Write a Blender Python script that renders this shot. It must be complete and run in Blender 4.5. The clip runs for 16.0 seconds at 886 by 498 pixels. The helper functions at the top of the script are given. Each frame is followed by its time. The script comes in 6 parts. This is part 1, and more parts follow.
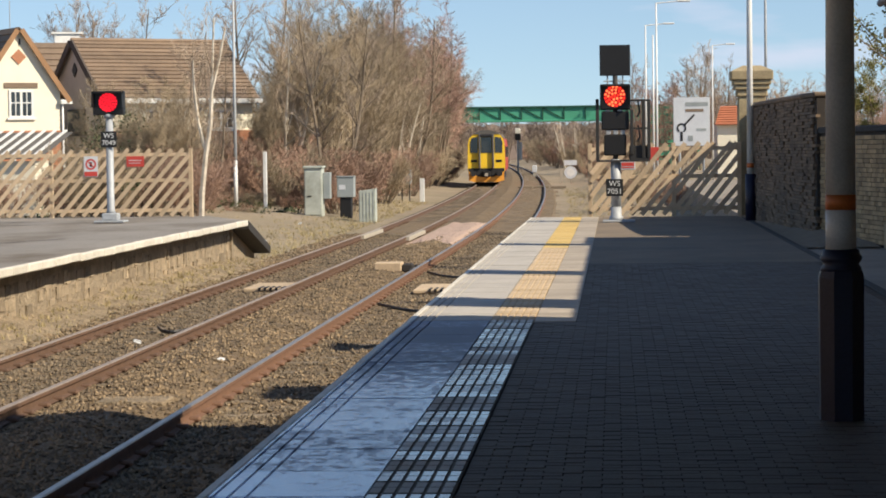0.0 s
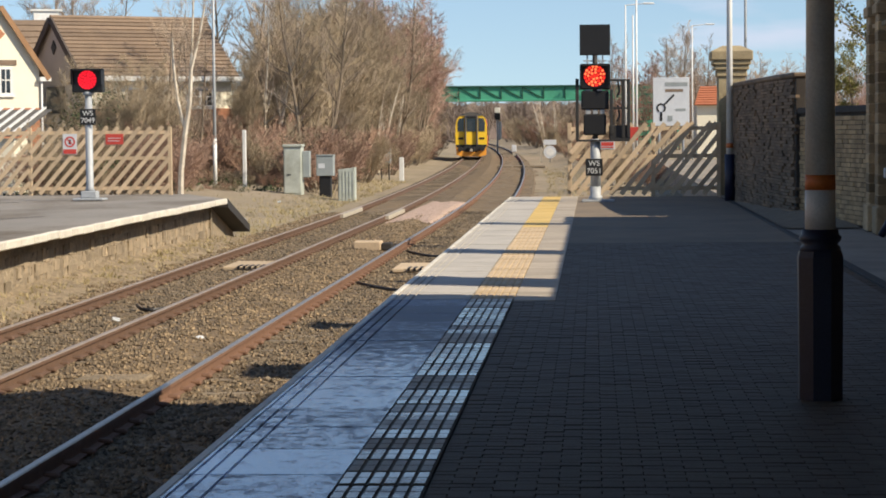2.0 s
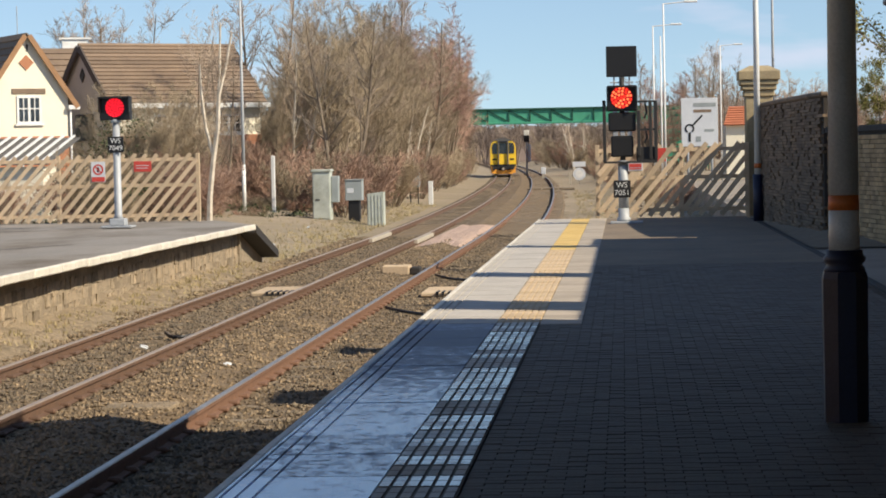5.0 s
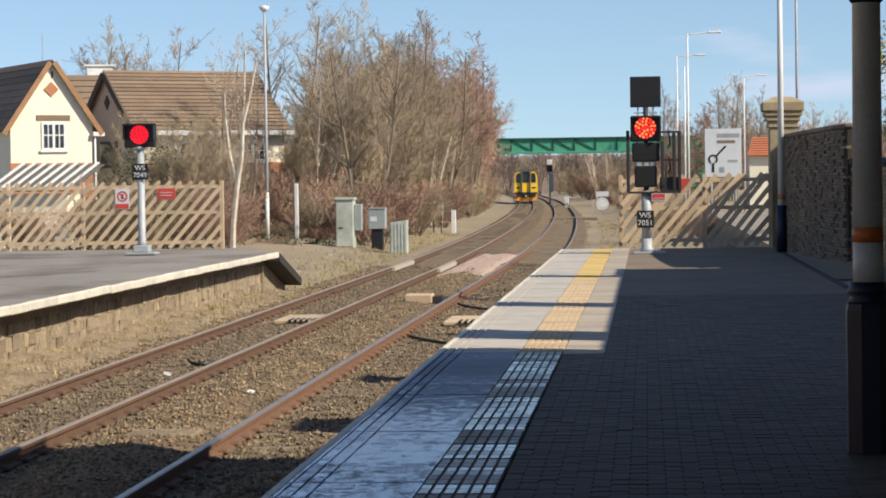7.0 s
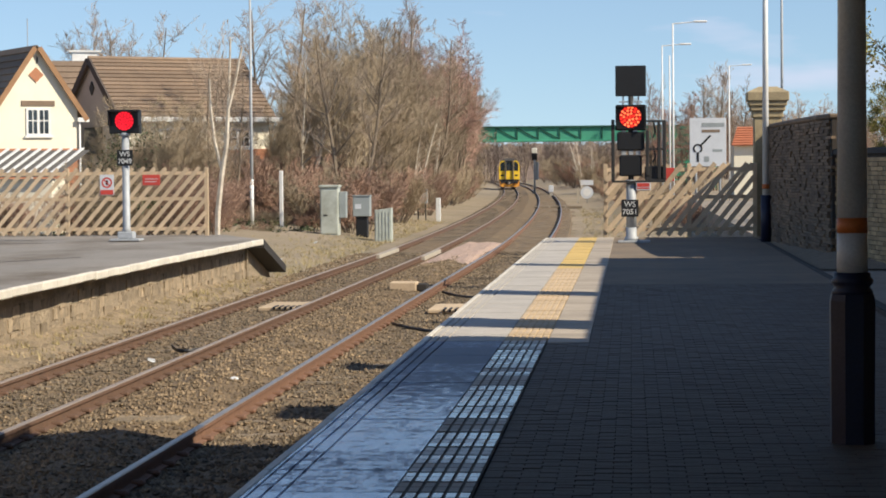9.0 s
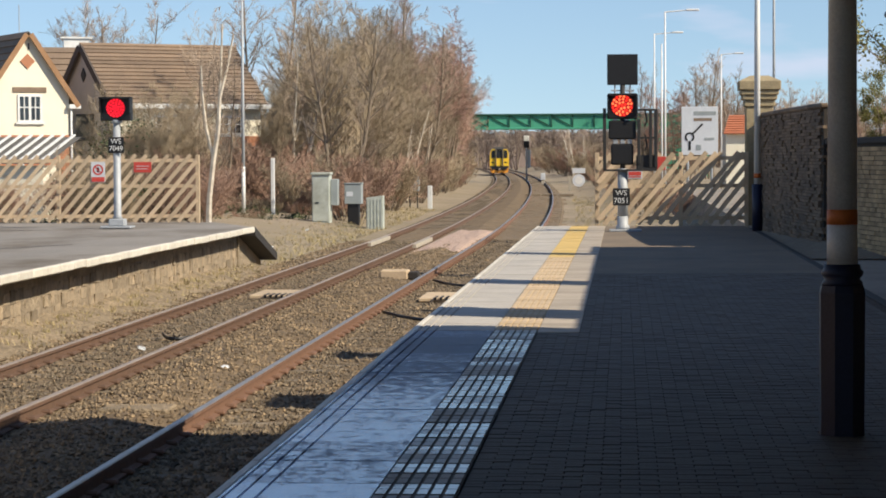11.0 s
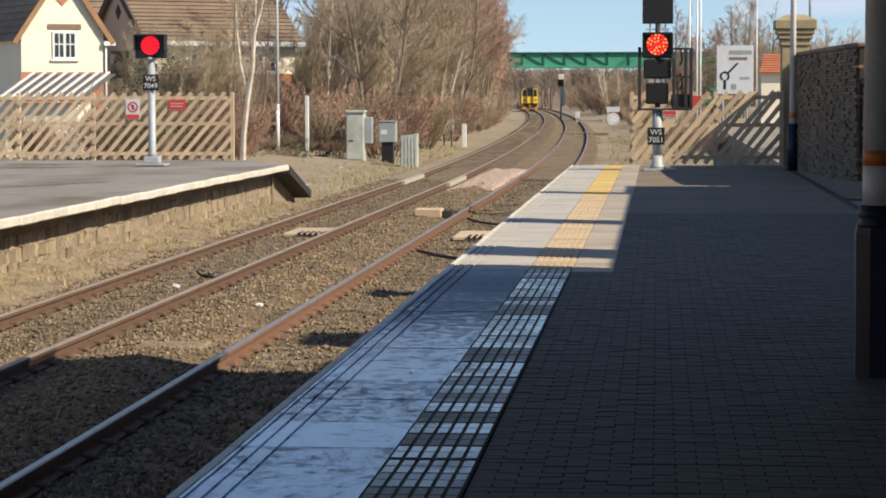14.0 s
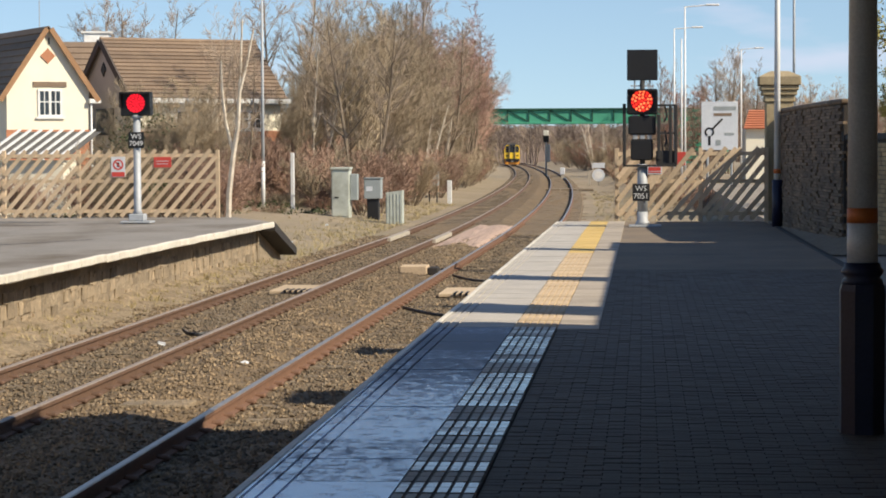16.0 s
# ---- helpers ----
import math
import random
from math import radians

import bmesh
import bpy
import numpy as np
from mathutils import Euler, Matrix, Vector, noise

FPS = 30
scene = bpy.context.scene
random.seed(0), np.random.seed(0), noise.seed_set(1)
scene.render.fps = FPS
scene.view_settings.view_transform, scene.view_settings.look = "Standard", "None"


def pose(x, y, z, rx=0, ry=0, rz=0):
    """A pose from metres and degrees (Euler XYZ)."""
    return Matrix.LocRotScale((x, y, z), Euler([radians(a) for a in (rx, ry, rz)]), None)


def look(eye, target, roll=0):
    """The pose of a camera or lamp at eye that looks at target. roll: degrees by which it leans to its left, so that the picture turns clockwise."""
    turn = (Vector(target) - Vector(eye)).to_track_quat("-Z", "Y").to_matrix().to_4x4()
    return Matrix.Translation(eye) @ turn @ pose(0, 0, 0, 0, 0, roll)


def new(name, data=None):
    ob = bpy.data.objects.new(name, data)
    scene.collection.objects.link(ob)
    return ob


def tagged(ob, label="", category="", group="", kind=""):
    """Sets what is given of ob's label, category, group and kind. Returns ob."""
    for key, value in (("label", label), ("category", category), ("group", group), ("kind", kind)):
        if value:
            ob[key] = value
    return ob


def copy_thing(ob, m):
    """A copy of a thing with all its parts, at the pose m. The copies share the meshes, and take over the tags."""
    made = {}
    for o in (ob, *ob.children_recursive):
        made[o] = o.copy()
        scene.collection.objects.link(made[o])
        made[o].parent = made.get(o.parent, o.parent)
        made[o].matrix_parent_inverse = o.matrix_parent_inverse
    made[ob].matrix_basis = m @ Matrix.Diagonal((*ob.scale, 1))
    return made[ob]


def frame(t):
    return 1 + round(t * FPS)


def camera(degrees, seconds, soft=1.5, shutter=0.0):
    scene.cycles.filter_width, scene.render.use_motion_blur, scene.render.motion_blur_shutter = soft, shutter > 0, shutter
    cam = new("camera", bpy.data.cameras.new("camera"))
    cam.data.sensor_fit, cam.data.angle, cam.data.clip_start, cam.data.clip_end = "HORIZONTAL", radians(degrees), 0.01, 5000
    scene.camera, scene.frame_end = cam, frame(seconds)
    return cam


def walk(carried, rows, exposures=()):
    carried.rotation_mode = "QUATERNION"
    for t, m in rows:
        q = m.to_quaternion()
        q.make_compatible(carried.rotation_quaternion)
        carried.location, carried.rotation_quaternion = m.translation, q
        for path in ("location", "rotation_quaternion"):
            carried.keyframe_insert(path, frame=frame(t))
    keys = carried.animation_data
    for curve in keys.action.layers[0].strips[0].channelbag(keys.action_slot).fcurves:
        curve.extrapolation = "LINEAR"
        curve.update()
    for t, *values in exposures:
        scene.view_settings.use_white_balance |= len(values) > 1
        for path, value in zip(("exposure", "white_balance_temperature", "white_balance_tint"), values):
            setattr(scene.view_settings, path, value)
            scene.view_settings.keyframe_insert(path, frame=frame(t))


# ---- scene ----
cam = camera(21.15, 16.0, soft=1.8)

# seconds, turn to the left, tilt down, roll, sideways and forward sway, eye height
PATH = [
    (0, 4.151, 2.394, -0.694, 0.005, -0.069, 1.657),
    (0.5, 4.249, 2.465, -0.477, 0.007, 0.015, 1.650),
    (1, 4.161, 2.784, -0.327, 0.010, 0.031, 1.640),
    (1.5, 3.991, 2.963, -0.416, 0.003, -0.025, 1.639),
    (2, 3.650, 2.901, -0.462, 0.000, -0.072, 1.653),
    (2.5, 2.605, 2.527, -0.076, 0.034, -0.011, 1.658),
    (2.8, 2.368, 2.482, 0.060, 0.038, 0.000, 1.656),
    (3, 2.639, 2.496, 0.004, 0.044, 0.002, 1.656),
    (3.5, 3.565, 2.655, -0.656, 0.040, -0.074, 1.662),
    (4, 3.861, 2.559, -1.007, 0.047, -0.034, 1.659),
    (4.5, 4.020, 2.342, -1.114, 0.041, -0.097, 1.667),
    (5, 4.389, 2.331, -1.137, 0.050, -0.018, 1.661),
    (5.2, 4.513, 2.300, -1.145, 0.048, -0.020, 1.661),
    (7.3, 4.932, 1.595, -0.757, 0.041, -0.060, 1.665),
    (7.5, 4.900, 1.606, -0.779, 0.041, -0.063, 1.665),
    (8, 4.681, 1.547, -0.514, 0.043, -0.041, 1.662),
    (8.5, 4.571, 1.732, -0.414, 0.038, -0.089, 1.667),
    (8.7, 4.535, 1.854, -0.426, 0.037, -0.085, 1.668),
    (10.8, 4.821, 2.068, -0.764, 0.049, -0.052, 1.687),
    (11, 4.349, 2.232, -0.294, 0.049, -0.056, 1.688),
    (11.5, 4.171, 2.613, 0.586, 0.043, -0.005, 1.690),
    (12, 4.943, 3.032, 0.469, 0.030, -0.056, 1.699),
    (12.5, 5.069, 3.366, 0.357, 0.028, -0.047, 1.698),
    (13, 5.122, 3.653, 0.238, 0.030, -0.072, 1.700),
    (13.5, 5.177, 3.850, 0.051, 0.038, -0.059, 1.701),
    (14, 5.168, 3.720, -0.103, 0.043, -0.065, 1.696),
    (14.5, 5.135, 3.108, -0.165, 0.049, -0.024, 1.700),
    (15, 4.891, 2.586, -0.123, 0.044, -0.054, 1.703),
    (15.5, 4.841, 2.455, -0.178, 0.039, -0.086, 1.704),
    (16, 4.818, 2.367, -0.250, 0.046, -0.071, 1.711),
]


def aim(turn, tilt, roll, x, y, z):
    return pose(x, y, z) @ pose(0, 0, 0, 0, 0, turn) @ pose(0, 0, 0, 90 - tilt) @ pose(0, 0, 0, 0, 0, roll)


walk(cam, [(t, aim(*row)) for t, *row in PATH],
     exposures=[(0, 0.43, 6500, 10), (5.2, 0.43, 6470, 10), (7.3, 0.40, 6320, 10), (8.7, 0.40, 6320, 10), (11, 0.40, 6360, 10), (12.5, 0.43, 6440, 10), (16, 0.42, 6430, 10)])

# ---- light ----
SUN_AZ, SUN_EL = -24.0, 37.8          # degrees from +x towards +y, and above the horizon
world = bpy.data.worlds.new("sky")
scene.world = world
world.use_nodes = True
wn, wl = world.node_tree.nodes, world.node_tree.links
sky = wn.new("ShaderNodeTexSky")
sky.sky_type, sky.sun_disc = "NISHITA", False
sky.sun_elevation, sky.sun_rotation = radians(SUN_EL), radians(90 - SUN_AZ)
sky.air_density, sky.dust_density, sky.ozone_density = 1.0, 0.15, 1.8
wco = wn.new("ShaderNodeTexCoord")
wmap = wn.new("ShaderNodeMapping")
wmap.inputs["Scale"].default_value = (9, 9, 42)
wl.new(wco.outputs["Generated"], wmap.inputs["Vector"])
wno = wn.new("ShaderNodeTexNoise")
wno.inputs["Scale"].default_value, wno.inputs["Detail"].default_value = 1.0, 5
wl.new(wmap.outputs["Vector"], wno.inputs["Vector"])
wra = wn.new("ShaderNodeMapRange")
wra.inputs["From Min"].default_value, wra.inputs["From Max"].default_value = 0.585, 0.75
wra.inputs["To Max"].default_value = 0.5
wl.new(wno.outputs["Fac"], wra.inputs["Value"])
wmx = wn.new("ShaderNodeMix")
wmx.data_type = "RGBA"
wl.new(wra.outputs["Result"], wmx.inputs["Factor"])
wl.new(sky.outputs["Color"], wmx.inputs["A"])
wlift = wn.new("ShaderNodeVectorMath")
wlift.operation = "ADD"
wlift.inputs[1].default_value = (0, 0, 0.085)
wl.new(wco.outputs["Generated"], wlift.inputs[0])
wl.new(wlift.outputs["Vector"], sky.inputs["Vector"])
wmx.inputs["B"].default_value = (6.3, 6.0, 7.0, 1)
wl.new(wmx.outputs["Result"], wn["Background"].inputs["Color"])
wn["Background"].inputs["Strength"].default_value = 0.102
sun = new("sun", bpy.data.lights.new("sun", "SUN"))
sun.data.energy, sun.data.angle, sun.data.color = 5.0, radians(0.55), (1.0, 0.88, 0.69)
_e, _a = radians(SUN_EL), radians(SUN_AZ)
sun.matrix_world = look((0, 0, 60), (-math.cos(_e) * math.cos(_a), -math.cos(_e) * math.sin(_a), 60 - math.sin(_e)))


# ---- materials ----
def mat(name, c1, c2=None, scale=6.0, rough=0.8, metal=0.0, bump=0.15, fine=60.0, stain=None, stain_scale=0.7,
        stain_amt=0.5, vary=0.0, island=0.0, stretch=(1, 1, 1), rough2=None, spec=0.5, bump_dist=0.02, local=False, dull=0.0, damp_sky=False):
    """Two-scale procedural surface: broad blotches from c1 to c2, fine grain in tone and relief, and stains."""
    m = bpy.data.materials.new(name)
    m.use_nodes = True
    n, l = m.node_tree.nodes, m.node_tree.links
    b = n["Principled BSDF"]
    c2 = c2 or tuple(v * 0.75 for v in c1)
    if local:
        co = n.new("ShaderNodeTexCoord").outputs["Object"]
    else:
        co = n.new("ShaderNodeNewGeometry").outputs["Position"]
    mp = n.new("ShaderNodeMapping")
    mp.inputs["Scale"].default_value = stretch
    l.new(co, mp.inputs["Vector"])

    def nz(s, d=4.0, r=0.6):
        t = n.new("ShaderNodeTexNoise")
        t.inputs["Scale"].default_value, t.inputs["Detail"].default_value, t.inputs["Roughness"].default_value = s, d, r
        l.new(mp.outputs["Vector"], t.inputs["Vector"])
        return t.outputs["Fac"]

    def mixc(f, a, c):
        x = n.new("ShaderNodeMix")
        x.data_type = "RGBA"
        l.new(f, x.inputs["Factor"])
        for s, v in (("A", a), ("B", c)):
            if isinstance(v, tuple):
                x.inputs[s].default_value = (*v, 1)
            else:
                l.new(v, x.inputs[s])
        return x.outputs["Result"]

    def rng(v, a, c, lo=0.0, hi=1.0):
        x = n.new("ShaderNodeMapRange")
        x.inputs["From Min"].default_value, x.inputs["From Max"].default_value = a, c
        x.inputs["To Min"].default_value, x.inputs["To Max"].default_value = lo, hi
        l.new(v, x.inputs["Value"])
        return x.outputs["Result"]

    broad, grain = nz(scale), nz(fine, 3.0, 0.7)
    col = mixc(rng(broad, 0.3, 0.7), c1, c2)
    col = mixc(rng(grain, 0.35, 0.75, 0.0, 0.45), col, tuple(v * 0.55 for v in c2))
    if stain:
        col = mixc(rng(nz(stain_scale, 6.0, 0.65), 0.45, 0.7, 0.0, stain_amt), col, stain)
    # damp patches; their colour also takes on the blue of the reflected sky
    if damp_sky:
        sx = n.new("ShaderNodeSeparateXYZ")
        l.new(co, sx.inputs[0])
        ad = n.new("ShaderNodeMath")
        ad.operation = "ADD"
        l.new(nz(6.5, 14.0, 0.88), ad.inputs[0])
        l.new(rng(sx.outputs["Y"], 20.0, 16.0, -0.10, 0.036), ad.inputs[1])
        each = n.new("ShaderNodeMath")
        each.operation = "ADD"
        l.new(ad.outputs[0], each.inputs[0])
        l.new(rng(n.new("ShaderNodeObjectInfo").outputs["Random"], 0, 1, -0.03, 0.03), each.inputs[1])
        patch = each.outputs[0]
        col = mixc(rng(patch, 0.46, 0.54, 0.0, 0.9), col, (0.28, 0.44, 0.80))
    if vary or island:
        src = n.new("ShaderNodeObjectInfo").outputs["Random"] if vary else n.new("ShaderNodeNewGeometry").outputs["Random Per Island"]
        k = vary or island
        hs = n.new("ShaderNodeHueSaturation")
        l.new(rng(src, 0, 1, 1 - k, 1 + k), hs.inputs["Value"])
        l.new(col, hs.inputs["Color"])
        col = hs.outputs["Color"]
    l.new(col, b.inputs["Base Color"])
    if rough2 is None:
        l.new(rng(grain, 0.3, 0.7, max(rough - 0.08, 0.02), min(rough + 0.08, 1)), b.inputs["Roughness"])
    else:
        l.new(rng(patch, 0.54, 0.44, rough, rough2) if damp_sky else rng(nz(scale * 0.8, 5.0), 0.35, 0.65, rough, rough2), b.inputs["Roughness"])
    if dull:
        add = n.new("ShaderNodeMath")
        add.operation = "ADD"
        l.new(b.inputs["Roughness"].links[0].from_socket, add.inputs[0])
        l.new(rng(n.new("ShaderNodeObjectInfo").outputs["Random"], 0.55, 0.9, 0.0, dull), add.inputs[1])
        l.new(add.outputs[0], b.inputs["Roughness"])
    b.inputs["Metallic"].default_value = metal
    b.inputs["Specular IOR Level"].default_value = spec
    if bump:
        bp = n.new("ShaderNodeBump")
        bp.inputs["Strength"].default_value, bp.inputs["Distance"].default_value = bump, bump_dist
        l.new(grain, bp.inputs["Height"])
        l.new(bp.outputs["Normal"], b.inputs["Normal"])
    return m


def glow(name, color, strength):
    m = bpy.data.materials.new(name)
    m.use_nodes = True
    b = m.node_tree.nodes["Principled BSDF"]
    b.inputs["Base Color"].default_value = (*[c * 0.5 for c in color], 1)
    b.inputs["Emission Color"].default_value = (*color, 1)
    b.inputs["Emission Strength"].default_value = strength
    return m


M_BALLAST = mat("ballast", (0.30, 0.212, 0.12), (0.155, 0.11, 0.065), 1.8, 0.95, bump=1.0, fine=26, stain=(0.10, 0.075, 0.05), stain_scale=0.5, bump_dist=0.05)
M_STONE = mat("ballast_stones", (0.325, 0.237, 0.14), (0.158, 0.117, 0.076), 1.6, 0.95, bump=0.3, fine=50, island=0.5)
M_STONEOLD = mat("dirty_ballast_stones", (0.21, 0.165, 0.11), (0.12, 0.095, 0.068), 3, 0.95, bump=0.3, fine=50, island=0.5)
M_PINK = mat("fresh_ballast", (0.60, 0.43, 0.34), (0.46, 0.33, 0.26), 2, 0.95, bump=1.0, fine=26, bump_dist=0.05)
M_RAILSIDE = mat("rusty_rail", (0.155, 0.085, 0.052), (0.105, 0.062, 0.04), 5, 0.85, bump=0.2)
M_RAILRUST = mat("orange_rusty_rail", (0.215, 0.115, 0.07), (0.16, 0.088, 0.056), 6, 0.85, bump=0.2)
M_RAILTOP = mat("polished_rail_head", (0.50, 0.46, 0.42), (0.38, 0.33, 0.28), 4, 0.38, metal=0.7, bump=0.05)
M_RAILDULL = mat("dull_rail_head", (0.42, 0.35, 0.29), (0.33, 0.26, 0.21), 4, 0.55, metal=0.35, bump=0.05)
# pavers painted pale where sun strikes them
M_SUNSTRIP = mat("sunlit_edge_paving", (0.46, 0.39, 0.31), (0.36, 0.31, 0.25), 3, 0.8, bump=0.2, fine=60, vary=0.15)
M_RUBBLE = mat("rubble_core", (0.40, 0.32, 0.22), (0.26, 0.205, 0.14), 2.0, 0.95, bump=1.0, fine=9, bump_dist=0.08, stain=(0.15, 0.12, 0.08), stain_scale=1.5)
M_BANK = mat("rubble_and_dead_stalks", (0.41, 0.315, 0.205), (0.20, 0.155, 0.10), 5.0, 0.96, bump=1.0, fine=17, stain=(0.15, 0.12, 0.08), stain_scale=1.3, stain_amt=0.7, bump_dist=0.06)
M_SLEEPER = mat("sleeper_concrete", (0.25, 0.20, 0.14), (0.17, 0.13, 0.09), 3, 0.95, bump=0.4, vary=0.2)
M_GROUND = mat("verge_soil", (0.39, 0.31, 0.215), (0.275, 0.22, 0.152), 0.35, 0.97, bump=0.5, fine=22, stain=(0.20, 0.17, 0.08), stain_scale=0.15, bump_dist=0.1)
M_COPSUN = mat("dry_sunlit_coping_slab", (0.53, 0.49, 0.435), (0.42, 0.39, 0.35), 2.2, 0.85, bump=0.2, fine=35, stain=(0.36, 0.33, 0.29), stain_scale=1.2, stain_amt=0.5, vary=0.07)
# dark blue base: shade and sky sheen are put into the slab colour
M_COPING = mat("damp_shaded_coping_slab", (0.11, 0.13, 0.19), (0.08, 0.10, 0.15), 2.6, 0.13, bump=0.12, fine=30, stain=(0.11, 0.115, 0.135), stain_scale=1.6, stain_amt=0.7, vary=0.10, rough2=0.6, stretch=(1.2, 1.0, 1), spec=0.9, bump_dist=0.002, damp_sky=True)
M_COPEDGE = mat("coping_nose", (0.78, 0.73, 0.62), (0.62, 0.57, 0.48), 3, 0.5, bump=0.2, vary=0.08)
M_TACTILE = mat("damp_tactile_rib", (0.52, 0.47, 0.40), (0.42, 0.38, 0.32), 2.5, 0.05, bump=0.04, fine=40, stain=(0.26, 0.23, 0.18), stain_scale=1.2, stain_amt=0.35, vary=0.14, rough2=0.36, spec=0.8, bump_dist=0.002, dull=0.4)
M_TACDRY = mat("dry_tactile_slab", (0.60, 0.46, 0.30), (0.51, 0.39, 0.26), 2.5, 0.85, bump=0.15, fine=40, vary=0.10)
# dark bed paints the shade between the ribs; the next one keeps plain buff
M_TACSHADE = mat("shaded_tactile_bed", (0.16, 0.13, 0.095), (0.11, 0.09, 0.07), 2.5, 0.7, bump=0.1, fine=40, vary=0.14, spec=0.2)
M_TACSUN = mat("sunlit_tactile_bed", (0.56, 0.42, 0.26), (0.47, 0.35, 0.22), 2.5, 0.8, bump=0.1, fine=40, vary=0.10, spec=0.2)
M_YELLOW = mat("yellow_slab", (0.72, 0.50, 0.16), (0.62, 0.43, 0.15), 2.5, 0.7, bump=0.15, vary=0.08)
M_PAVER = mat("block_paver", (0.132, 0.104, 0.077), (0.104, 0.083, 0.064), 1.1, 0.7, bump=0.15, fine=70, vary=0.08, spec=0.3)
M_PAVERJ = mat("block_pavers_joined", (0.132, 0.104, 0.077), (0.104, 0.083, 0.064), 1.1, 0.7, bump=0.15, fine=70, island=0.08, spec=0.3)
M_PAVEBED = mat("paver_joint_sand", (0.10, 0.082, 0.064), (0.08, 0.066, 0.052), 3, 0.9, bump=0.3)
M_TARMAC = mat("platform_tarmac", (0.36, 0.30, 0.235), (0.27, 0.225, 0.18), 0.8, 0.85, bump=0.4, fine=50, stain=(0.08, 0.075, 0.07), stain_scale=0.4)
M_FARTAR = mat("old_platform_tarmac", (0.31, 0.28, 0.245), (0.23, 0.21, 0.185), 0.5, 0.85, bump=0.4, fine=40, stain=(0.10, 0.075, 0.045), stain_scale=0.45, stain_amt=0.8, stretch=(1, 0.5, 1))
M_LSTONE = mat("platform_wall_stone", (0.42, 0.325, 0.215), (0.24, 0.19, 0.13), 4.5, 0.93, bump=0.9, fine=14, bump_dist=0.04, vary=0.3, stain=(0.16, 0.13, 0.09))
M_MORTAR = mat("mortar", (0.24, 0.20, 0.15), None, 3, 0.95, bump=0.4)
# dark brick joints; also painted shade under the far platform coping
M_JOINTSHADE = mat("dark_joint_and_shade", (0.055, 0.045, 0.038), None, 3, 0.95, bump=0.3)
# same paving as near by; the stronger light out there is put into its colour
M_FARPAVELIT = mat("far_block_paving_lit", (0.26, 0.205, 0.15), (0.205, 0.162, 0.12), 1.5, 0.92, bump=0.3, fine=30, stain=(0.10, 0.09, 0.08), stain_scale=0.4, spec=0.25)
M_DARK = mat("tarred_timber", (0.035, 0.03, 0.027), None, 3, 0.85)
M_WOOD = mat("weathered_softwood", (0.66, 0.505, 0.335), (0.53, 0.40, 0.265), 4, 0.85, bump=0.3, fine=40, stretch=(1, 1, 0.4), vary=0.15)
M_GALV = mat("galvanised_steel", (0.46, 0.48, 0.50), (0.36, 0.38, 0.40), 8, 0.6, metal=0.15, bump=0.05)
M_BLACK = mat("black_metal", (0.009, 0.009, 0.010), (0.006, 0.006, 0.007), 5, 0.55, bump=0.08)
M_CAGE = mat("dark_grey_steel", (0.045, 0.043, 0.042), None, 5, 0.6, metal=0.3)
M_WHITE = mat("white_paint", (0.80, 0.80, 0.78), (0.68, 0.68, 0.66), 3, 0.5, bump=0.05)
M_COLGREY = mat("pale_grey_paint", (0.82, 0.81, 0.78), (0.72, 0.71, 0.69), 2.5, 0.4, bump=0.08, stain=(0.50, 0.48, 0.45), stain_scale=2)
M_NAVY = mat("navy_paint", (0.014, 0.016, 0.048), (0.009, 0.010, 0.032), 4, 0.5, bump=0.08)
M_ORANGE = mat("orange_paint", (0.75, 0.20, 0.04), (0.62, 0.16, 0.035), 3, 0.5, bump=0.05)
M_RED = mat("red_sign", (0.62, 0.07, 0.05), (0.52, 0.06, 0.045), 3, 0.5, bump=0.03)
M_SIGNW = mat("white_sign", (0.66, 0.68, 0.70), (0.58, 0.60, 0.63), 2, 0.5, bump=0.02)
M_GREEN = mat("green_bridge_paint", (0.085, 0.40, 0.25), (0.07, 0.34, 0.21), 1.2, 0.55, bump=0.05)
M_DKGREEN = mat("dark_green_paint", (0.018, 0.10, 0.06), None, 2, 0.6)
M_CABINET = mat("cabinet_grey_green", (0.52, 0.55, 0.49), (0.42, 0.45, 0.40), 2, 0.6, bump=0.08, stain=(0.25, 0.25, 0.2), stain_scale=2)
M_CABGREY = mat("cabinet_grey", (0.33, 0.36, 0.36), (0.26, 0.29, 0.29), 2, 0.6, bump=0.08)
M_WALLBRICK = mat("old_dark_brick", (0.275, 0.19, 0.12), (0.185, 0.13, 0.085), 2, 0.92, bump=0.4, fine=30, vary=0.25, stain=(0.07, 0.055, 0.045), stain_scale=1.1, stain_amt=0.7)
M_WALLBRICKJ = mat("old_dark_brick_joined", (0.275, 0.19, 0.12), (0.185, 0.13, 0.085), 2, 0.92, bump=0.4, fine=30, island=0.25, stain=(0.07, 0.055, 0.045), stain_scale=1.1, stain_amt=0.7)
M_STATION = mat("station_stone", (0.50, 0.37, 0.22), (0.36, 0.265, 0.155), 1.5, 0.9, bump=0.4, fine=18, vary=0.3, stain=(0.16, 0.12, 0.07), stain_scale=2.2, stain_amt=0.6)
M_LOWBRICK = mat("low_wall_brick", (0.50, 0.345, 0.18), (0.36, 0.25, 0.135), 2, 0.92, bump=0.4, fine=30, island=0.3)
M_FACBRICK = mat("brown_facing_brick", (0.46, 0.33, 0.18), (0.31, 0.22, 0.125), 2.5, 0.92, bump=0.4, fine=25, vary=0.5)
M_PILLAR = mat("sandstone", (0.48, 0.38, 0.22), (0.34, 0.27, 0.16), 2.5, 0.9, bump=0.5, fine=20, stain=(0.18, 0.15, 0.1))
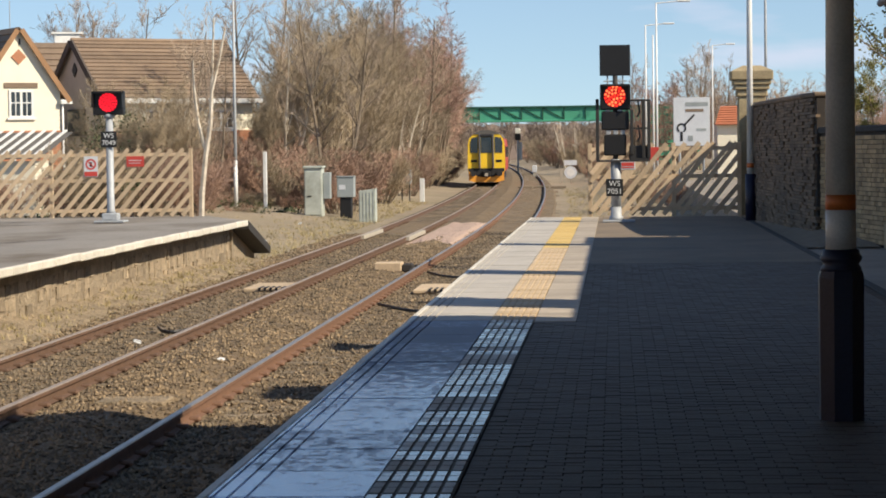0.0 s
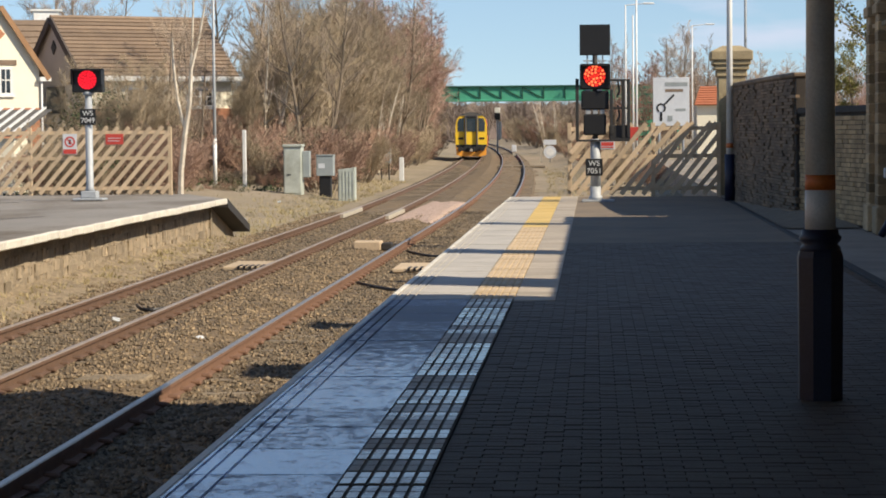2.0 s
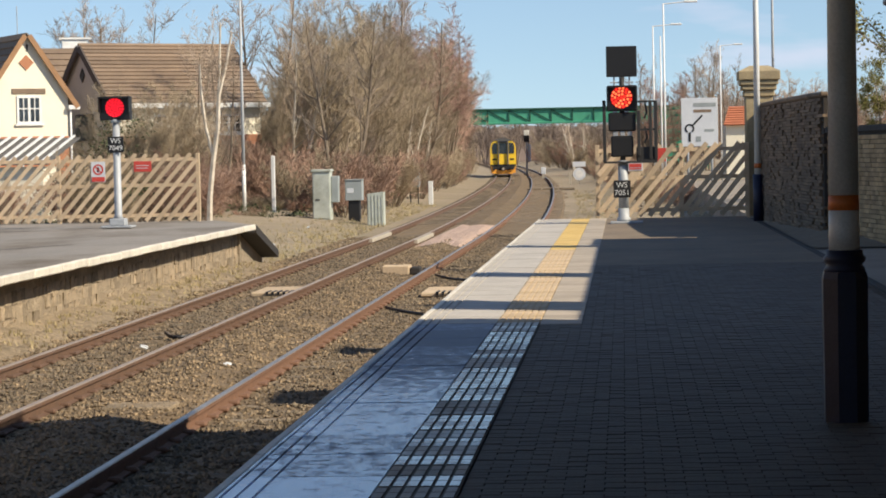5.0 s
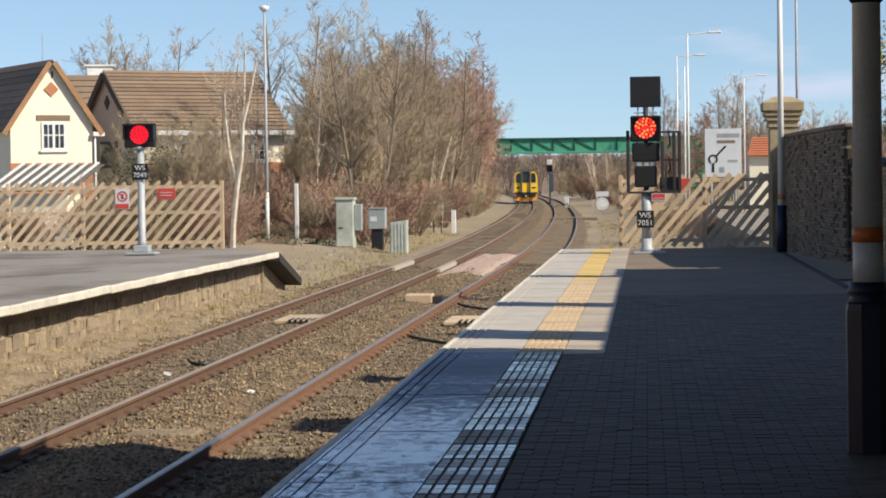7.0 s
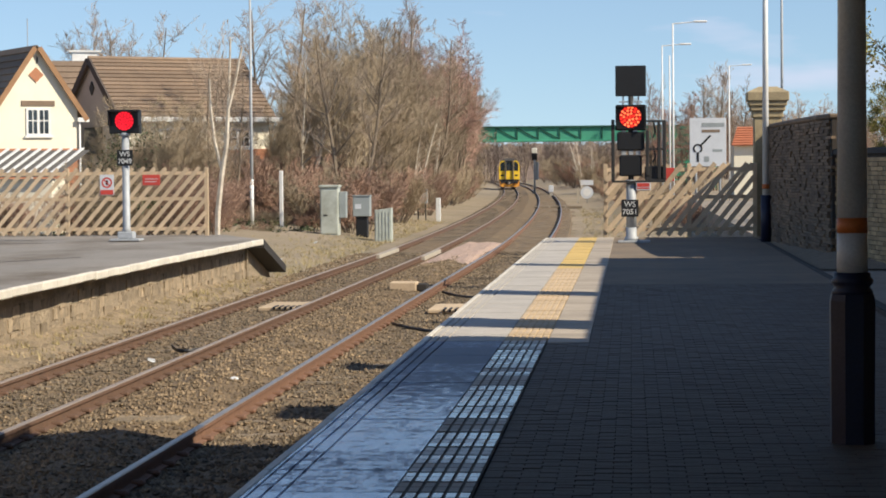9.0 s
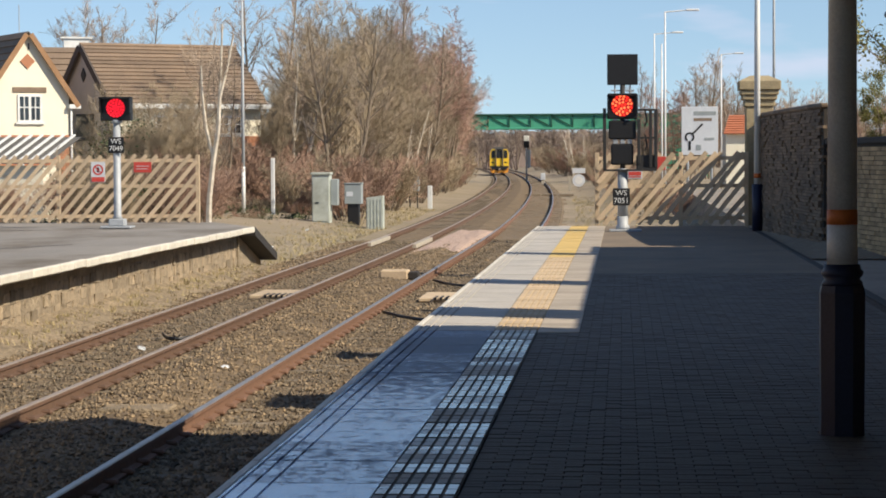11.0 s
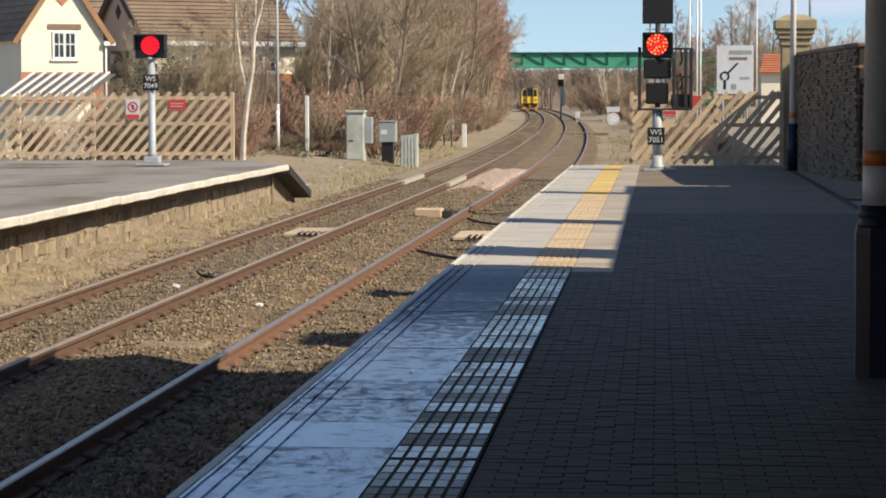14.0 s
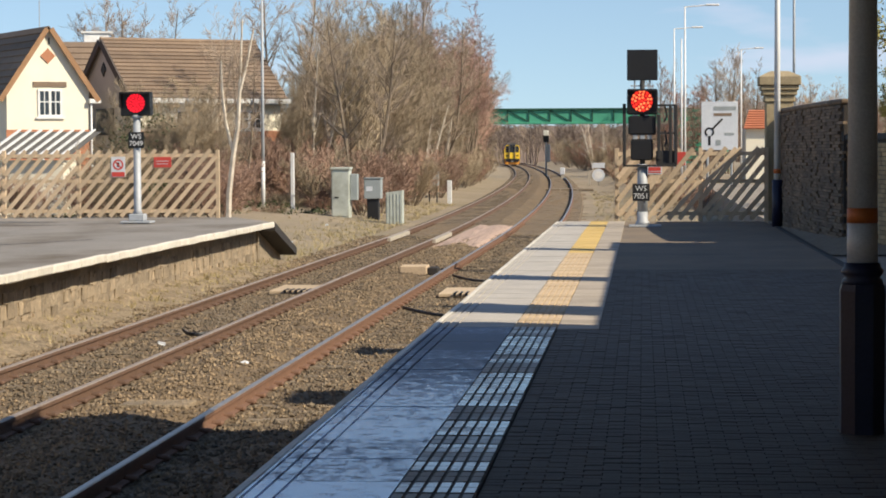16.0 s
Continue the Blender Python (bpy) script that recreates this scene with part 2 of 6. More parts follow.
M_CREAM = mat("cream_render", (0.86, 0.80, 0.64), (0.79, 0.73, 0.58), 0.8, 0.9, bump=0.1)
M_GREYREN = mat("grey_render", (0.66, 0.60, 0.56), (0.56, 0.52, 0.48), 0.8, 0.9, bump=0.1)
M_TILE = mat("brown_roof_tile", (0.26, 0.185, 0.125), (0.19, 0.135, 0.095), 0.8, 0.85, bump=0.3, fine=12, vary=0.18)
M_DKTILE = mat("dark_roof_tile", (0.10, 0.08, 0.065), (0.07, 0.055, 0.05), 0.8, 0.85, bump=0.3, fine=12, vary=0.18)
M_HBRICK = mat("orange_brick", (0.48, 0.21, 0.11), (0.38, 0.17, 0.095), 3, 0.9, bump=0.2, fine=20)
M_GLASS = mat("dark_window_glass", (0.02, 0.022, 0.025), None, 2, 0.05, bump=0.0, spec=0.8)
M_BARK = mat("brown_bark", (0.27, 0.21, 0.15), (0.18, 0.14, 0.10), 2, 0.95, bump=0.3, fine=20)
M_BIRCH = mat("birch_bark", (0.72, 0.65, 0.54), (0.46, 0.39, 0.31), 3, 0.9, bump=0.2, fine=14)
M_TWIG = mat("tan_twigs", (0.395, 0.31, 0.205), (0.285, 0.225, 0.152), 0.3, 0.95, bump=0, vary=0.22)
M_TWIGR = mat("red_brown_twigs", (0.42, 0.26, 0.20), (0.32, 0.20, 0.155), 0.3, 0.95, bump=0, vary=0.22)
M_TWIGG = mat("grey_brown_twigs", (0.48, 0.38, 0.285), (0.36, 0.28, 0.21), 0.3, 0.95, bump=0, vary=0.2)
M_BRAMBLE = mat("bramble_stems", (0.39, 0.25, 0.18), (0.27, 0.175, 0.128), 0.5, 0.95, bump=0, vary=0.25)
M_FARWOOD = mat("dark_woodland_twigs", (0.24, 0.175, 0.14), (0.15, 0.115, 0.095), 0.25, 0.95, bump=0, vary=0.2)
M_LEAF = mat("ivy_leaves", (0.075, 0.095, 0.03), (0.045, 0.06, 0.02), 2, 0.7, bump=0, island=0.4)
M_GOLDLEAF = mat("olive_gold_leaves", (0.27, 0.235, 0.065), (0.16, 0.16, 0.045), 2, 0.8, bump=0, island=0.4)
M_STRAW = mat("dry_grass", (0.44, 0.35, 0.19), (0.30, 0.25, 0.12), 1.0, 0.95, bump=0, island=0.35)
M_TRAINY = mat("train_yellow", (0.95, 0.62, 0.035), (0.91, 0.58, 0.03), 0.8, 0.45, bump=0.02, local=True)
M_TRAINO = mat("train_orange", (0.93, 0.40, 0.05), (0.86, 0.36, 0.045), 0.8, 0.5, bump=0.02, local=True)
M_TRAINR = mat("train_side_red", (0.45, 0.05, 0.03), (0.40, 0.045, 0.03), 0.8, 0.45, bump=0.02, local=True)
M_TRAINROOF = mat("train_roof_grey", (0.14, 0.13, 0.12), (0.09, 0.085, 0.08), 0.8, 0.8, bump=0.1, local=True)
M_RUBBER = mat("black_rubber", (0.02, 0.02, 0.022), None, 3, 0.7, bump=0.1, local=True)
M_TGLASS = mat("train_window_glass", (0.03, 0.032, 0.035), None, 3, 0.06, bump=0, local=True, spec=0.8)
M_CONC = mat("pale_concrete", (0.47, 0.42, 0.34), (0.38, 0.33, 0.26), 2, 0.9, bump=0.25)
M_LEDL = glow("red_lamp_crimson", (1.0, 0.010, 0.030), 1.1)
M_LEDR = glow("red_lamp_scarlet", (1.0, 0.030, 0.012), 1.1)
M_LEDHOT = glow("red_lamp_hot", (1.0, 0.17, 0.055), 1.4)
M_LEDBACK = glow("red_lens_backing", (0.45, 0.004, 0.008), 0.5)


# ---- mesh helpers ----
def box(bm, x0, x1, y0, y1, z0, z1, m=None, bevel=0.0):
    vs = [bm.verts.new((x, y, z)) for z in (z0, z1) for y in (y0, y1) for x in (x0, x1)]
    if m is not None:
        for v in vs:
            v.co = m @ v.co
    fs = [bm.faces.new([vs[i] for i in f]) for f in ((0, 2, 3, 1), (4, 5, 7, 6), (0, 1, 5, 4), (2, 6, 7, 3), (0, 4, 6, 2), (1, 3, 7, 5))]
    if bevel:
        bmesh.ops.bevel(bm, geom=list({e for f in fs for e in f.edges}), offset=bevel, segments=1, affect="EDGES")
    return bm


def tube(bm, p0, p1, r0, r1=None, n=12, caps=True):
    r1 = r0 if r1 is None else r1
    p0, p1 = Vector(p0), Vector(p1)
    d = (p1 - p0).normalized()
    a = d.orthogonal().normalized()
    b = d.cross(a)
    rings = []
    for p, r in ((p0, r0), (p1, r1)):
        rings.append([bm.verts.new(p + (a * math.cos(2 * math.pi * i / n) + b * math.sin(2 * math.pi * i / n)) * r) for i in range(n)])
    for i in range(n):
        f = bm.faces.new((rings[0][i], rings[0][(i + 1) % n], rings[1][(i + 1) % n], rings[1][i]))
        f.smooth = n > 8
    if caps:
        bm.faces.new(rings[0][::-1])
        bm.faces.new(rings[1])
    return bm


def lathe(bm, prof, n=16, x=0, y=0, smooth=True, turn=0.0):
    rings = [[bm.verts.new((x + r * math.cos(turn + 2 * math.pi * i / n), y + r * math.sin(turn + 2 * math.pi * i / n), z)) for i in range(n)] for r, z in prof]
    for q, s in zip(rings, rings[1:]):
        for i in range(n):
            bm.faces.new((q[i], q[(i + 1) % n], s[(i + 1) % n], s[i])).smooth = smooth
    bm.faces.new(rings[0][::-1])
    bm.faces.new(rings[-1])
    return bm


def prism(bm, pts, d0, d1, axis="y"):
    """A polygon of (a, z) points, pushed from d0 to d1 along y (or x, or of (x, y) points along z)."""
    def v(a, c, d):
        return {"y": (a, d, c), "x": (d, a, c), "z": (a, c, d)}[axis]
    lo = [bm.verts.new(v(a, c, d0)) for a, c in pts]
    hi = [bm.verts.new(v(a, c, d1)) for a, c in pts]
    k = len(pts)
    for i in range(k):
        bm.faces.new((lo[i], lo[(i + 1) % k], hi[(i + 1) % k], hi[i]))
    bm.faces.new(lo[::-1])
    bm.faces.new(hi)
    bmesh.ops.recalc_face_normals(bm, faces=bm.faces)
    return bm


def mesh_of(name, bm, material):
    me = bpy.data.meshes.new(name)
    bm.to_mesh(me)
    bm.free()
    me.materials.append(material)
    return me


def part(name, bm, material, parent, label=""):
    ob = new(name, mesh_of(name, bm, material))
    ob.parent = parent
    return tagged(ob, label)


def solid(name, bm, material, label, category, kind="", group=""):
    return tagged(new(name, mesh_of(name, bm, material)), label, category, group, kind)


def thing(name, m, label, category, group="", kind=""):
    ob = new(name)
    ob.empty_display_size = 0.2
    ob.matrix_world = m
    return tagged(ob, label, category, group, kind)


def piece(name, me, parent, loc, rz=0.0, scale=None):
    ob = new(name, me)
    ob.parent, ob.location, ob.rotation_euler[2] = parent, loc, rz
    if scale:
        ob.scale = scale
    return ob


def B():
    return bmesh.new()


# ---- the line of the railway ----
RAIL = -0.90                                     # rail tops below the platform


def bend(y):
    return -1.54e-3 * max(0.0, y - 70.0) ** 1.58


def heading(y):
    return math.atan2(1.58 * 1.54e-3 * max(0.0, y - 70.0) ** 0.58, 1.0)


def ground_z(x, y):
    base = RAIL - 0.22
    cx = -5.2 + bend(y)
    away = abs(x - cx)
    if away > 4.2:
        base += min((away - 4.2) * 0.09, 0.45) * (1 if y > 62 else 0.3)
    return base


def build_ground():
    nx, ny = 90, 130
    xs = [-8.0 - 0.9 * (1.085 ** i - 1) * 8 for i in range(nx // 2)][::-1] + [-7.2 + 0.9 * (1.085 ** i - 1) * 8 for i in range(nx // 2)]
    ys = [-60 + 14 * i for i in range(5)] + [4 + 1.15 * i for i in range(75)] + [92 + 1.2 * (1.095 ** i - 1) * 12 for i in range(50)]
    verts, faces = [], []
    for y in ys:
        for x in xs:
            xx = x + bend(min(y, 700))
            z = ground_z(xx, y) + 0.05 * noise.noise((xx * 0.5, y * 0.5, 0)) + (0.35 * noise.noise((xx * 0.05, y * 0.05, 3)) if abs(x + 6) > 14 else 0)
            verts.append((xx, y, z))
    w = len(xs)
    for j in range(len(ys) - 1):
        for i in range(w - 1):
            k = j * w + i
            faces.append((k, k + 1, k + 1 + w, k + w))
    me = bpy.data.meshes.new("ground")
    me.from_pydata(verts, [], faces)
    me.materials.append(M_GROUND)
    for p in me.polygons:
        p.use_smooth = True
    tagged(new("ground", me), "dry winter soil and grass beside the railway", "ground", kind="structure")
    # a trackbed of ballast over it
    verts, faces = [], []
    ys = [6 + 0.22 * i for i in range(260)] + [63.2 + 0.9 * i for i in range(70)] + [126 + 6 * i for i in range(90)]
    xs = [-9.0 + 0.19 * i for i in range(40)]
    for y in ys:
        for x in xs:
            z = RAIL - 0.17 + 0.035 * noise.noise((x * 2.2, y * 2.2, 1)) + 0.03 * noise.noise((x * 0.8, y * 0.5, 7))
            six = abs(x + 5.2)
            if six < 0.75:
                z += 0.09 * (1 - six / 0.75)
            if x < -8.1 or x > -2.25:
                z -= 0.06
            if y > 62 and (x < -8.6 or x > -1.9):
                z -= 0.25
            verts.append((x + bend(y), y, z))
    w = len(xs)
    for j in range(len(ys) - 1):
        for i in range(w - 1):
            k = j * w + i
            faces.append((k, k + 1, k + 1 + w, k + w))
    me = bpy.data.meshes.new("trackbed")
    me.from_pydata(verts, [], faces)
    me.materials.append(M_BALLAST)
    tagged(new("trackbed", me), "brown dirty ballast bed between the platforms", "ballast", kind="structure")


build_ground()


def rail_curve(name, x, parent, head, rust):
    """Flat-bottomed rail swept along the line: web and foot, with the polished head as its own mesh."""
    ys = [6 + 2.0 * i for i in range(20)] + [46 + 5.0 * i for i in range(100)]
    prof_side = [(-0.036, -0.012), (-0.036, -0.05), (-0.010, -0.06), (-0.010, -0.135), (-0.07, -0.15), (-0.07, -0.16), (0.07, -0.16), (0.07, -0.15), (0.010, -0.135), (0.010, -0.06), (0.036, -0.05), (0.036, -0.012)]
    prof_head = [(-0.035, -0.012), (-0.028, 0.0), (0.028, 0.0), (0.035, -0.012)]
    obs = []
    for nm, prof, m, lab in ((name, prof_side, rust, ""), ("rail_head", prof_head, head, "worn rail head")):
        vs, fs = [], []
        k = len(prof)
        for y in ys:
            for a, z in prof:
                vs.append((x + a + bend(y), y, RAIL + z))
        for j in range(len(ys) - 1):
            for i in range(k - 1):
                fs.append((j * k + i, j * k + i + 1, (j + 1) * k + i + 1, (j + 1) * k + i))
        me = bpy.data.meshes.new(nm)
        me.from_pydata(vs, [], fs)
        me.materials.append(m)
        ob = new(nm, me)
        ob.parent = obs[0] if obs else parent
        if lab:
            tagged(ob, lab)
        obs.append(ob)
    return obs[0]


R1, R2, R3, R4 = -7.70, -6.20, -4.32, -2.82


def build_track(ra, rb, label, head, rust):
    tr = thing("railway_track", pose(0, 0, 0), label, "railway track", "tracks")
    for x in (ra, rb):
        rail_curve("rail", x, tr, head, rust)
    bm = B()
    box(bm, -1.3, 1.3, -0.12, 0.12, -0.06, 0.06, bevel=0.02)
    sl = mesh_of("sleeper", bm, M_SLEEPER)
    bm = B()
    box(bm, -0.125, 0.125, -0.055, 0.055, -0.01, 0.042, bevel=0.018)
    cl = mesh_of("rail_clip", bm, rust)
    mid = (ra + rb) / 2
    y, k = 8.0, 0
    far = B()
    while y < 330:
        c = mid + bend(y)
        if k < 120:
            piece("sleeper", sl, tr, (c, y, RAIL - 0.235), heading(y))
            for x in (ra, rb):
                piece("rail_clip", cl, tr, (x + bend(y), y, RAIL - 0.155), heading(y))
        else:
            box(far, c - 1.3, c + 1.3, y - 0.12, y + 0.12, RAIL - 0.30, RAIL - 0.165)
        y += 0.68
        k += 1
    part("far_sleeper_bed", far, M_SLEEPER, tr)["kind"] = "stuff"
    return tr


build_track(R1, R2, "rusty running rails on dirty brown sleepers, far line", M_RAILDULL, M_RAILSIDE)
build_track(R3, R4, "rusty rails with a bright worn head beside the platform", M_RAILTOP, M_RAILRUST)


# ---- the near platform ----
EDGE, TAC0, TAC1, KERB = -2.02, -1.20, -0.78, 2.95
PEND = 57.0


def build_platform():
    bm = B()
    box(bm, EDGE + 0.32, KERB, -25, PEND, -1.3, -0.016)
    solid("platform_base", bm, M_PAVEBED, "solid platform of dark block paving", "platform", "structure")
    bm = B()
    box(bm, KERB + 0.12, 14, -25, 120, -1.3, -0.02)
    solid("yard_pavement", bm, M_TARMAC, "worn grey tarmac beside the station building", "pavement", "structure")
    bm = B()
    box(bm, EDGE + 0.22, EDGE + 0.32, -25, PEND, -1.25, -0.10)
    solid("platform_face", bm, M_MORTAR, "dark brick face under the platform edge", "wall", "structure")
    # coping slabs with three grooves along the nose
    cop = thing("platform_coping", pose(0, 0, 0), "pale worn coping slabs, wet near ones with shade and blue sky in their colour", "platform edge", kind="structure")
    bm = B()
    L = 0.892
    segs = [(EDGE + 0.056, EDGE + 0.072), (EDGE + 0.090, EDGE + 0.148), (EDGE + 0.166, EDGE + 0.236), (EDGE + 0.254, TAC0 - 0.008)]
    for a, c in segs:
        box(bm, a, c, 0, L, -0.012, 0)
    box(bm, EDGE + 0.05, TAC0 - 0.008, 0, L, -0.10, -0.0122)
    # same slab in its sunlit colour, laid past the shadow edge
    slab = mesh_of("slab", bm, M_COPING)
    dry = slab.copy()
    dry.materials[0] = M_COPSUN
    bm = B()
    box(bm, EDGE - 0.01, EDGE + 0.055, 0, L, -0.10, 0.0, bevel=0.012)
    nose = mesh_of("nose", bm, M_COPEDGE)
    y = 4.0
    while y < PEND - 0.4:
        dz = random.uniform(-0.003, 0.003)
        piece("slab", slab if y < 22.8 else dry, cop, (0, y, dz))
        piece("nose", nose, cop, (0, y, dz + 0.001))
        y += 0.90
    # tactile slabs: six columns of flat raised ribs
    tac = thing("tactile_paving", pose(0, 0, 0), "buff tactile slabs with columns of flat raised ribs", "tactile paving", kind="structure")
    tiles = []
    for hi in (1, 0):
        bm = B()
        box(bm, TAC0, TAC1, 0, 0.393, -0.06, 0)
        if hi:
            for i in range(6):
                cx = TAC0 + 0.035 + 0.07 * i
                for c0, c1 in ((0.014, 0.20), (0.206, 0.379)):
                    lo = [bm.verts.new((cx + a, b, 0.0)) for a, b in ((-0.030, c0), (0.030, c0), (0.030, c1), (-0.030, c1))]
                    up = [bm.verts.new((cx + a, b, 0.007)) for a, b in ((-0.025, c0 + 0.006), (0.025, c0 + 0.006), (0.025, c1 - 0.006), (-0.025, c1 - 0.006))]
                    for k in range(4):
                        bm.faces.new((lo[k], lo[(k + 1) % 4], up[(k + 1) % 4], up[k])).material_index = 0
                    bm.faces.new(up).material_index = 1
        tiles.append(bm)
    t_hi = mesh_of("tactile_slab", tiles[0], M_TACSHADE)
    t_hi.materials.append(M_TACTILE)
    # sunlit copy past the shadow edge; nearer slabs hold shade in their bed colour
    t_sunlit = t_hi.copy()
    t_sunlit.materials[0], t_sunlit.materials[1] = M_TACSUN, M_TACDRY
    t_lo = mesh_of("yellow_slab", tiles[1], M_YELLOW)
    y = 4.0
    while y < PEND - 0.2:
        dz = random.uniform(-0.004, 0.004)
        if y < 39:
            piece("tactile_slab", t_hi if y < 22.8 else t_sunlit, tac, (0, y, dz))
        else:
            piece("yellow_slab", t_lo, tac, (0, y, dz))
        y += 0.402
    # block pavers: single pieces nearest to the strip, the rest in one mesh
    pav = thing("platform_paving", pose(0, 0, 0), "dark red-grey block pavers of the platform, in shade", "block paving", kind="structure")
    bm = B()
    box(bm, 0, 0.196, 0, 0.096, -0.06, 0.0, bevel=0.003)
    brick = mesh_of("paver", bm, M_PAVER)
    verts, faces, count = [], [], 0
    rowy, j = 8.0, 0
    while rowy < 34:
        x = TAC1 + 0.012 + (0.1 if j % 2 else 0.0)
        if j % 2:
            x -= 0.1
        while x < KERB - 0.2:
            wdt = 0.096 if (j % 2 and x < TAC1 + 0.05) else 0.196
            if x + wdt < KERB:
                z = random.uniform(-0.003, 0.002)
                if rowy > 10.6 and x < TAC1 + 1.6 and count < 300 and wdt > 0.1:
                    piece("paver", brick, pav, (x, rowy, z))
                    count += 1
                else:
                    k = len(verts)
                    e = 0.002
                    for zz, q in ((-0.05, 0), (z - 0.004, 0), (z, e)):
                        verts += [(x + q, rowy + q, zz), (x + wdt - q, rowy + q, zz), (x + wdt - q, rowy + 0.096 - q, zz), (x + q, rowy + 0.096 - q, zz)]
                    for r in (0, 4):
                        for i in range(4):
                            faces.append((k + r + i, k + r + (i + 1) % 4, k + r + 4 + (i + 1) % 4, k + r + 4 + i))
                    faces.append((k + 8, k + 9, k + 10, k + 11))
            x += wdt + 0.004
        rowy += 0.1
        j += 1
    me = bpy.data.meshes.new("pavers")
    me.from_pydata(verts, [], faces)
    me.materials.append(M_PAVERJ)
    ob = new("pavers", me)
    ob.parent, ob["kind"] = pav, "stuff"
    # lighter colour stands for the more open skylight on this stretch
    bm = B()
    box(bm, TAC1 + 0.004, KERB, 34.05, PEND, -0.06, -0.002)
    part("far_paving", bm, M_FARPAVELIT, pav)
    # pale row only along the sunlit stretch, with the sunlight in its colour
    bm = B()
    box(bm, 0, 0.40, 0, 0.392, -0.05, 0.0, bevel=0.004)
    st = mesh_of("edge_flag", bm, M_SUNSTRIP)
    y = 22.6
    while y < PEND - 0.4:
        piece("edge_flag", st, pav, (TAC1 + 0.006, y, 0.006))
        y += 0.40
    bm = B()
    box(bm, KERB, KERB + 0.12, -25, PEND - 2, -0.2, 0.012, bevel=0.01)
    solid("edging_kerb", bm, M_DARK, "dark edging strip along the paving", "kerb", "structure")


build_platform()


def build_left_platform():
    LE = -8.86
    bm = B()
    prism(bm, [(LE - 0.07, -25), (LE - 0.07, 57.0), (-10.6, 61.4), (-40, 61.4), (-40, -25)], -0.06, 0.0, "z")
    solid("far_platform_surface", bm, M_FARTAR, "cracked grey tarmac of the opposite platform", "platform", "structure")
    bm = B()
    prism(bm, [(LE - 0.46, -25), (LE - 0.46, 56.9), (-10.9, 61.2), (-40, 61.2), (-40, -25)], -1.3, -0.061, "z")
    solid("far_platform_base", bm, M_RUBBLE, "stone core of the opposite platform", "platform", "structure")
    cop = thing("far_platform_coping", pose(0, 0, 0), "white-nosed stone coping of the opposite platform", "platform edge", kind="structure")
    bm = B()
    box(bm, LE - 0.066, LE + 0.02, 0, 0.885, -0.125, 0.012, bevel=0.018)
    me = mesh_of("nosing", bm, M_COPEDGE)
    bm = B()
    # near-black underside: the shadow gap below the nosing is put into its colour
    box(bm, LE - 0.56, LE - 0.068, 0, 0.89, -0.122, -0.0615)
    slab = mesh_of("coping_stone", bm, M_JOINTSHADE)
    y = 10.0
    while y < 56.4:
        piece("nosing", me, cop, (random.uniform(-0.012, 0.012), y, random.uniform(-0.008, 0.008)))
        piece("coping_stone", slab, cop, (0, y, 0))
        y += 0.90
    # rough stone wall under the coping
    wal = thing("far_platform_wall", pose(0, 0, 0), "rough tan stone wall under the opposite platform", "wall", kind="structure")
    metas = []
    for k in range(6):
        bm = B()
        box(bm, -0.08, 0.0, 0, 1, 0, 1, bevel=0.025)
        for v in bm.verts:
            v.co += Vector((random.uniform(-0.012, 0.012), random.uniform(-0.05, 0.05), random.uniform(-0.10, 0.10)))
        metas.append(mesh_of("stone", bm, M_LSTONE))
    count = 0
    for row in range(3):
        y = 31.0 + random.uniform(0, 0.3)
        z = -0.36 - row * 0.205
        while y < 56.5 and count < 300:
            ln = random.uniform(0.16, 0.42)
            piece("stone", random.choice(metas), wal, (LE - 0.448 + random.uniform(-0.03, 0.022), y, z - 0.18 + random.uniform(-0.02, 0.02)), 0, (1, ln + 0.005, random.uniform(0.18, 0.215)))
            count += 1
            y += ln
    # a bank of fallen rubble, earth and dead stalks against the foot of the wall
    vs, fs, nx, ny = [], [], 12, 170
    for b in range(ny + 1):
        y = 16.0 + b * 0.255
        top = -0.84 + 0.08 * noise.noise((y * 0.5, 2, 0)) + 0.05 * noise.noise((y * 2.1, 5, 0)) - 0.15 * max(0.0, (y - 52) / 8)
        for a in range(nx + 1):
            u = a / nx
            x = LE - 0.47 + 1.05 * u
            z = top + (RAIL - 0.21 - top) * u ** 0.8 + 0.055 * noise.noise((x * 4.5, y * 3.0, 1)) + 0.03 * noise.noise((x * 11, y * 9, 4))
            vs.append((x, y, z))
    for b in range(ny):
        for a in range(nx):
            k = b * (nx + 1) + a
            fs.append((k, k + 1, k + nx + 2, k + nx + 1))
    me = bpy.data.meshes.new("rubble_bank")
    me.from_pydata(vs, [], fs)
    me.materials.append(M_BANK)
    tagged(new("rubble_bank", me), "bank of pale rubble and dead stalks against the wall", "bank", kind="structure")
    # the ramped end
    bm = B()
    prism(bm, [(56.9, 0.0), (60.5, -0.76), (60.5, -0.95), (56.9, -0.20)], LE - 0.9, LE + 0.02, "x")
    bm2 = B()
    prism(bm2, [(56.9, -0.21), (60.45, -0.96), (60.45, -1.3), (56.9, -1.3)], LE - 0.95, LE - 0.40, "x")
    solid("platform_ramp_fill", bm2, M_RUBBLE, "rubble under the sloping platform end", "platform ramp", "structure")
    solid("platform_ramp_edge", bm, M_DARK, "dark tarred sloping end of the platform edge", "platform ramp", "structure")


build_left_platform()


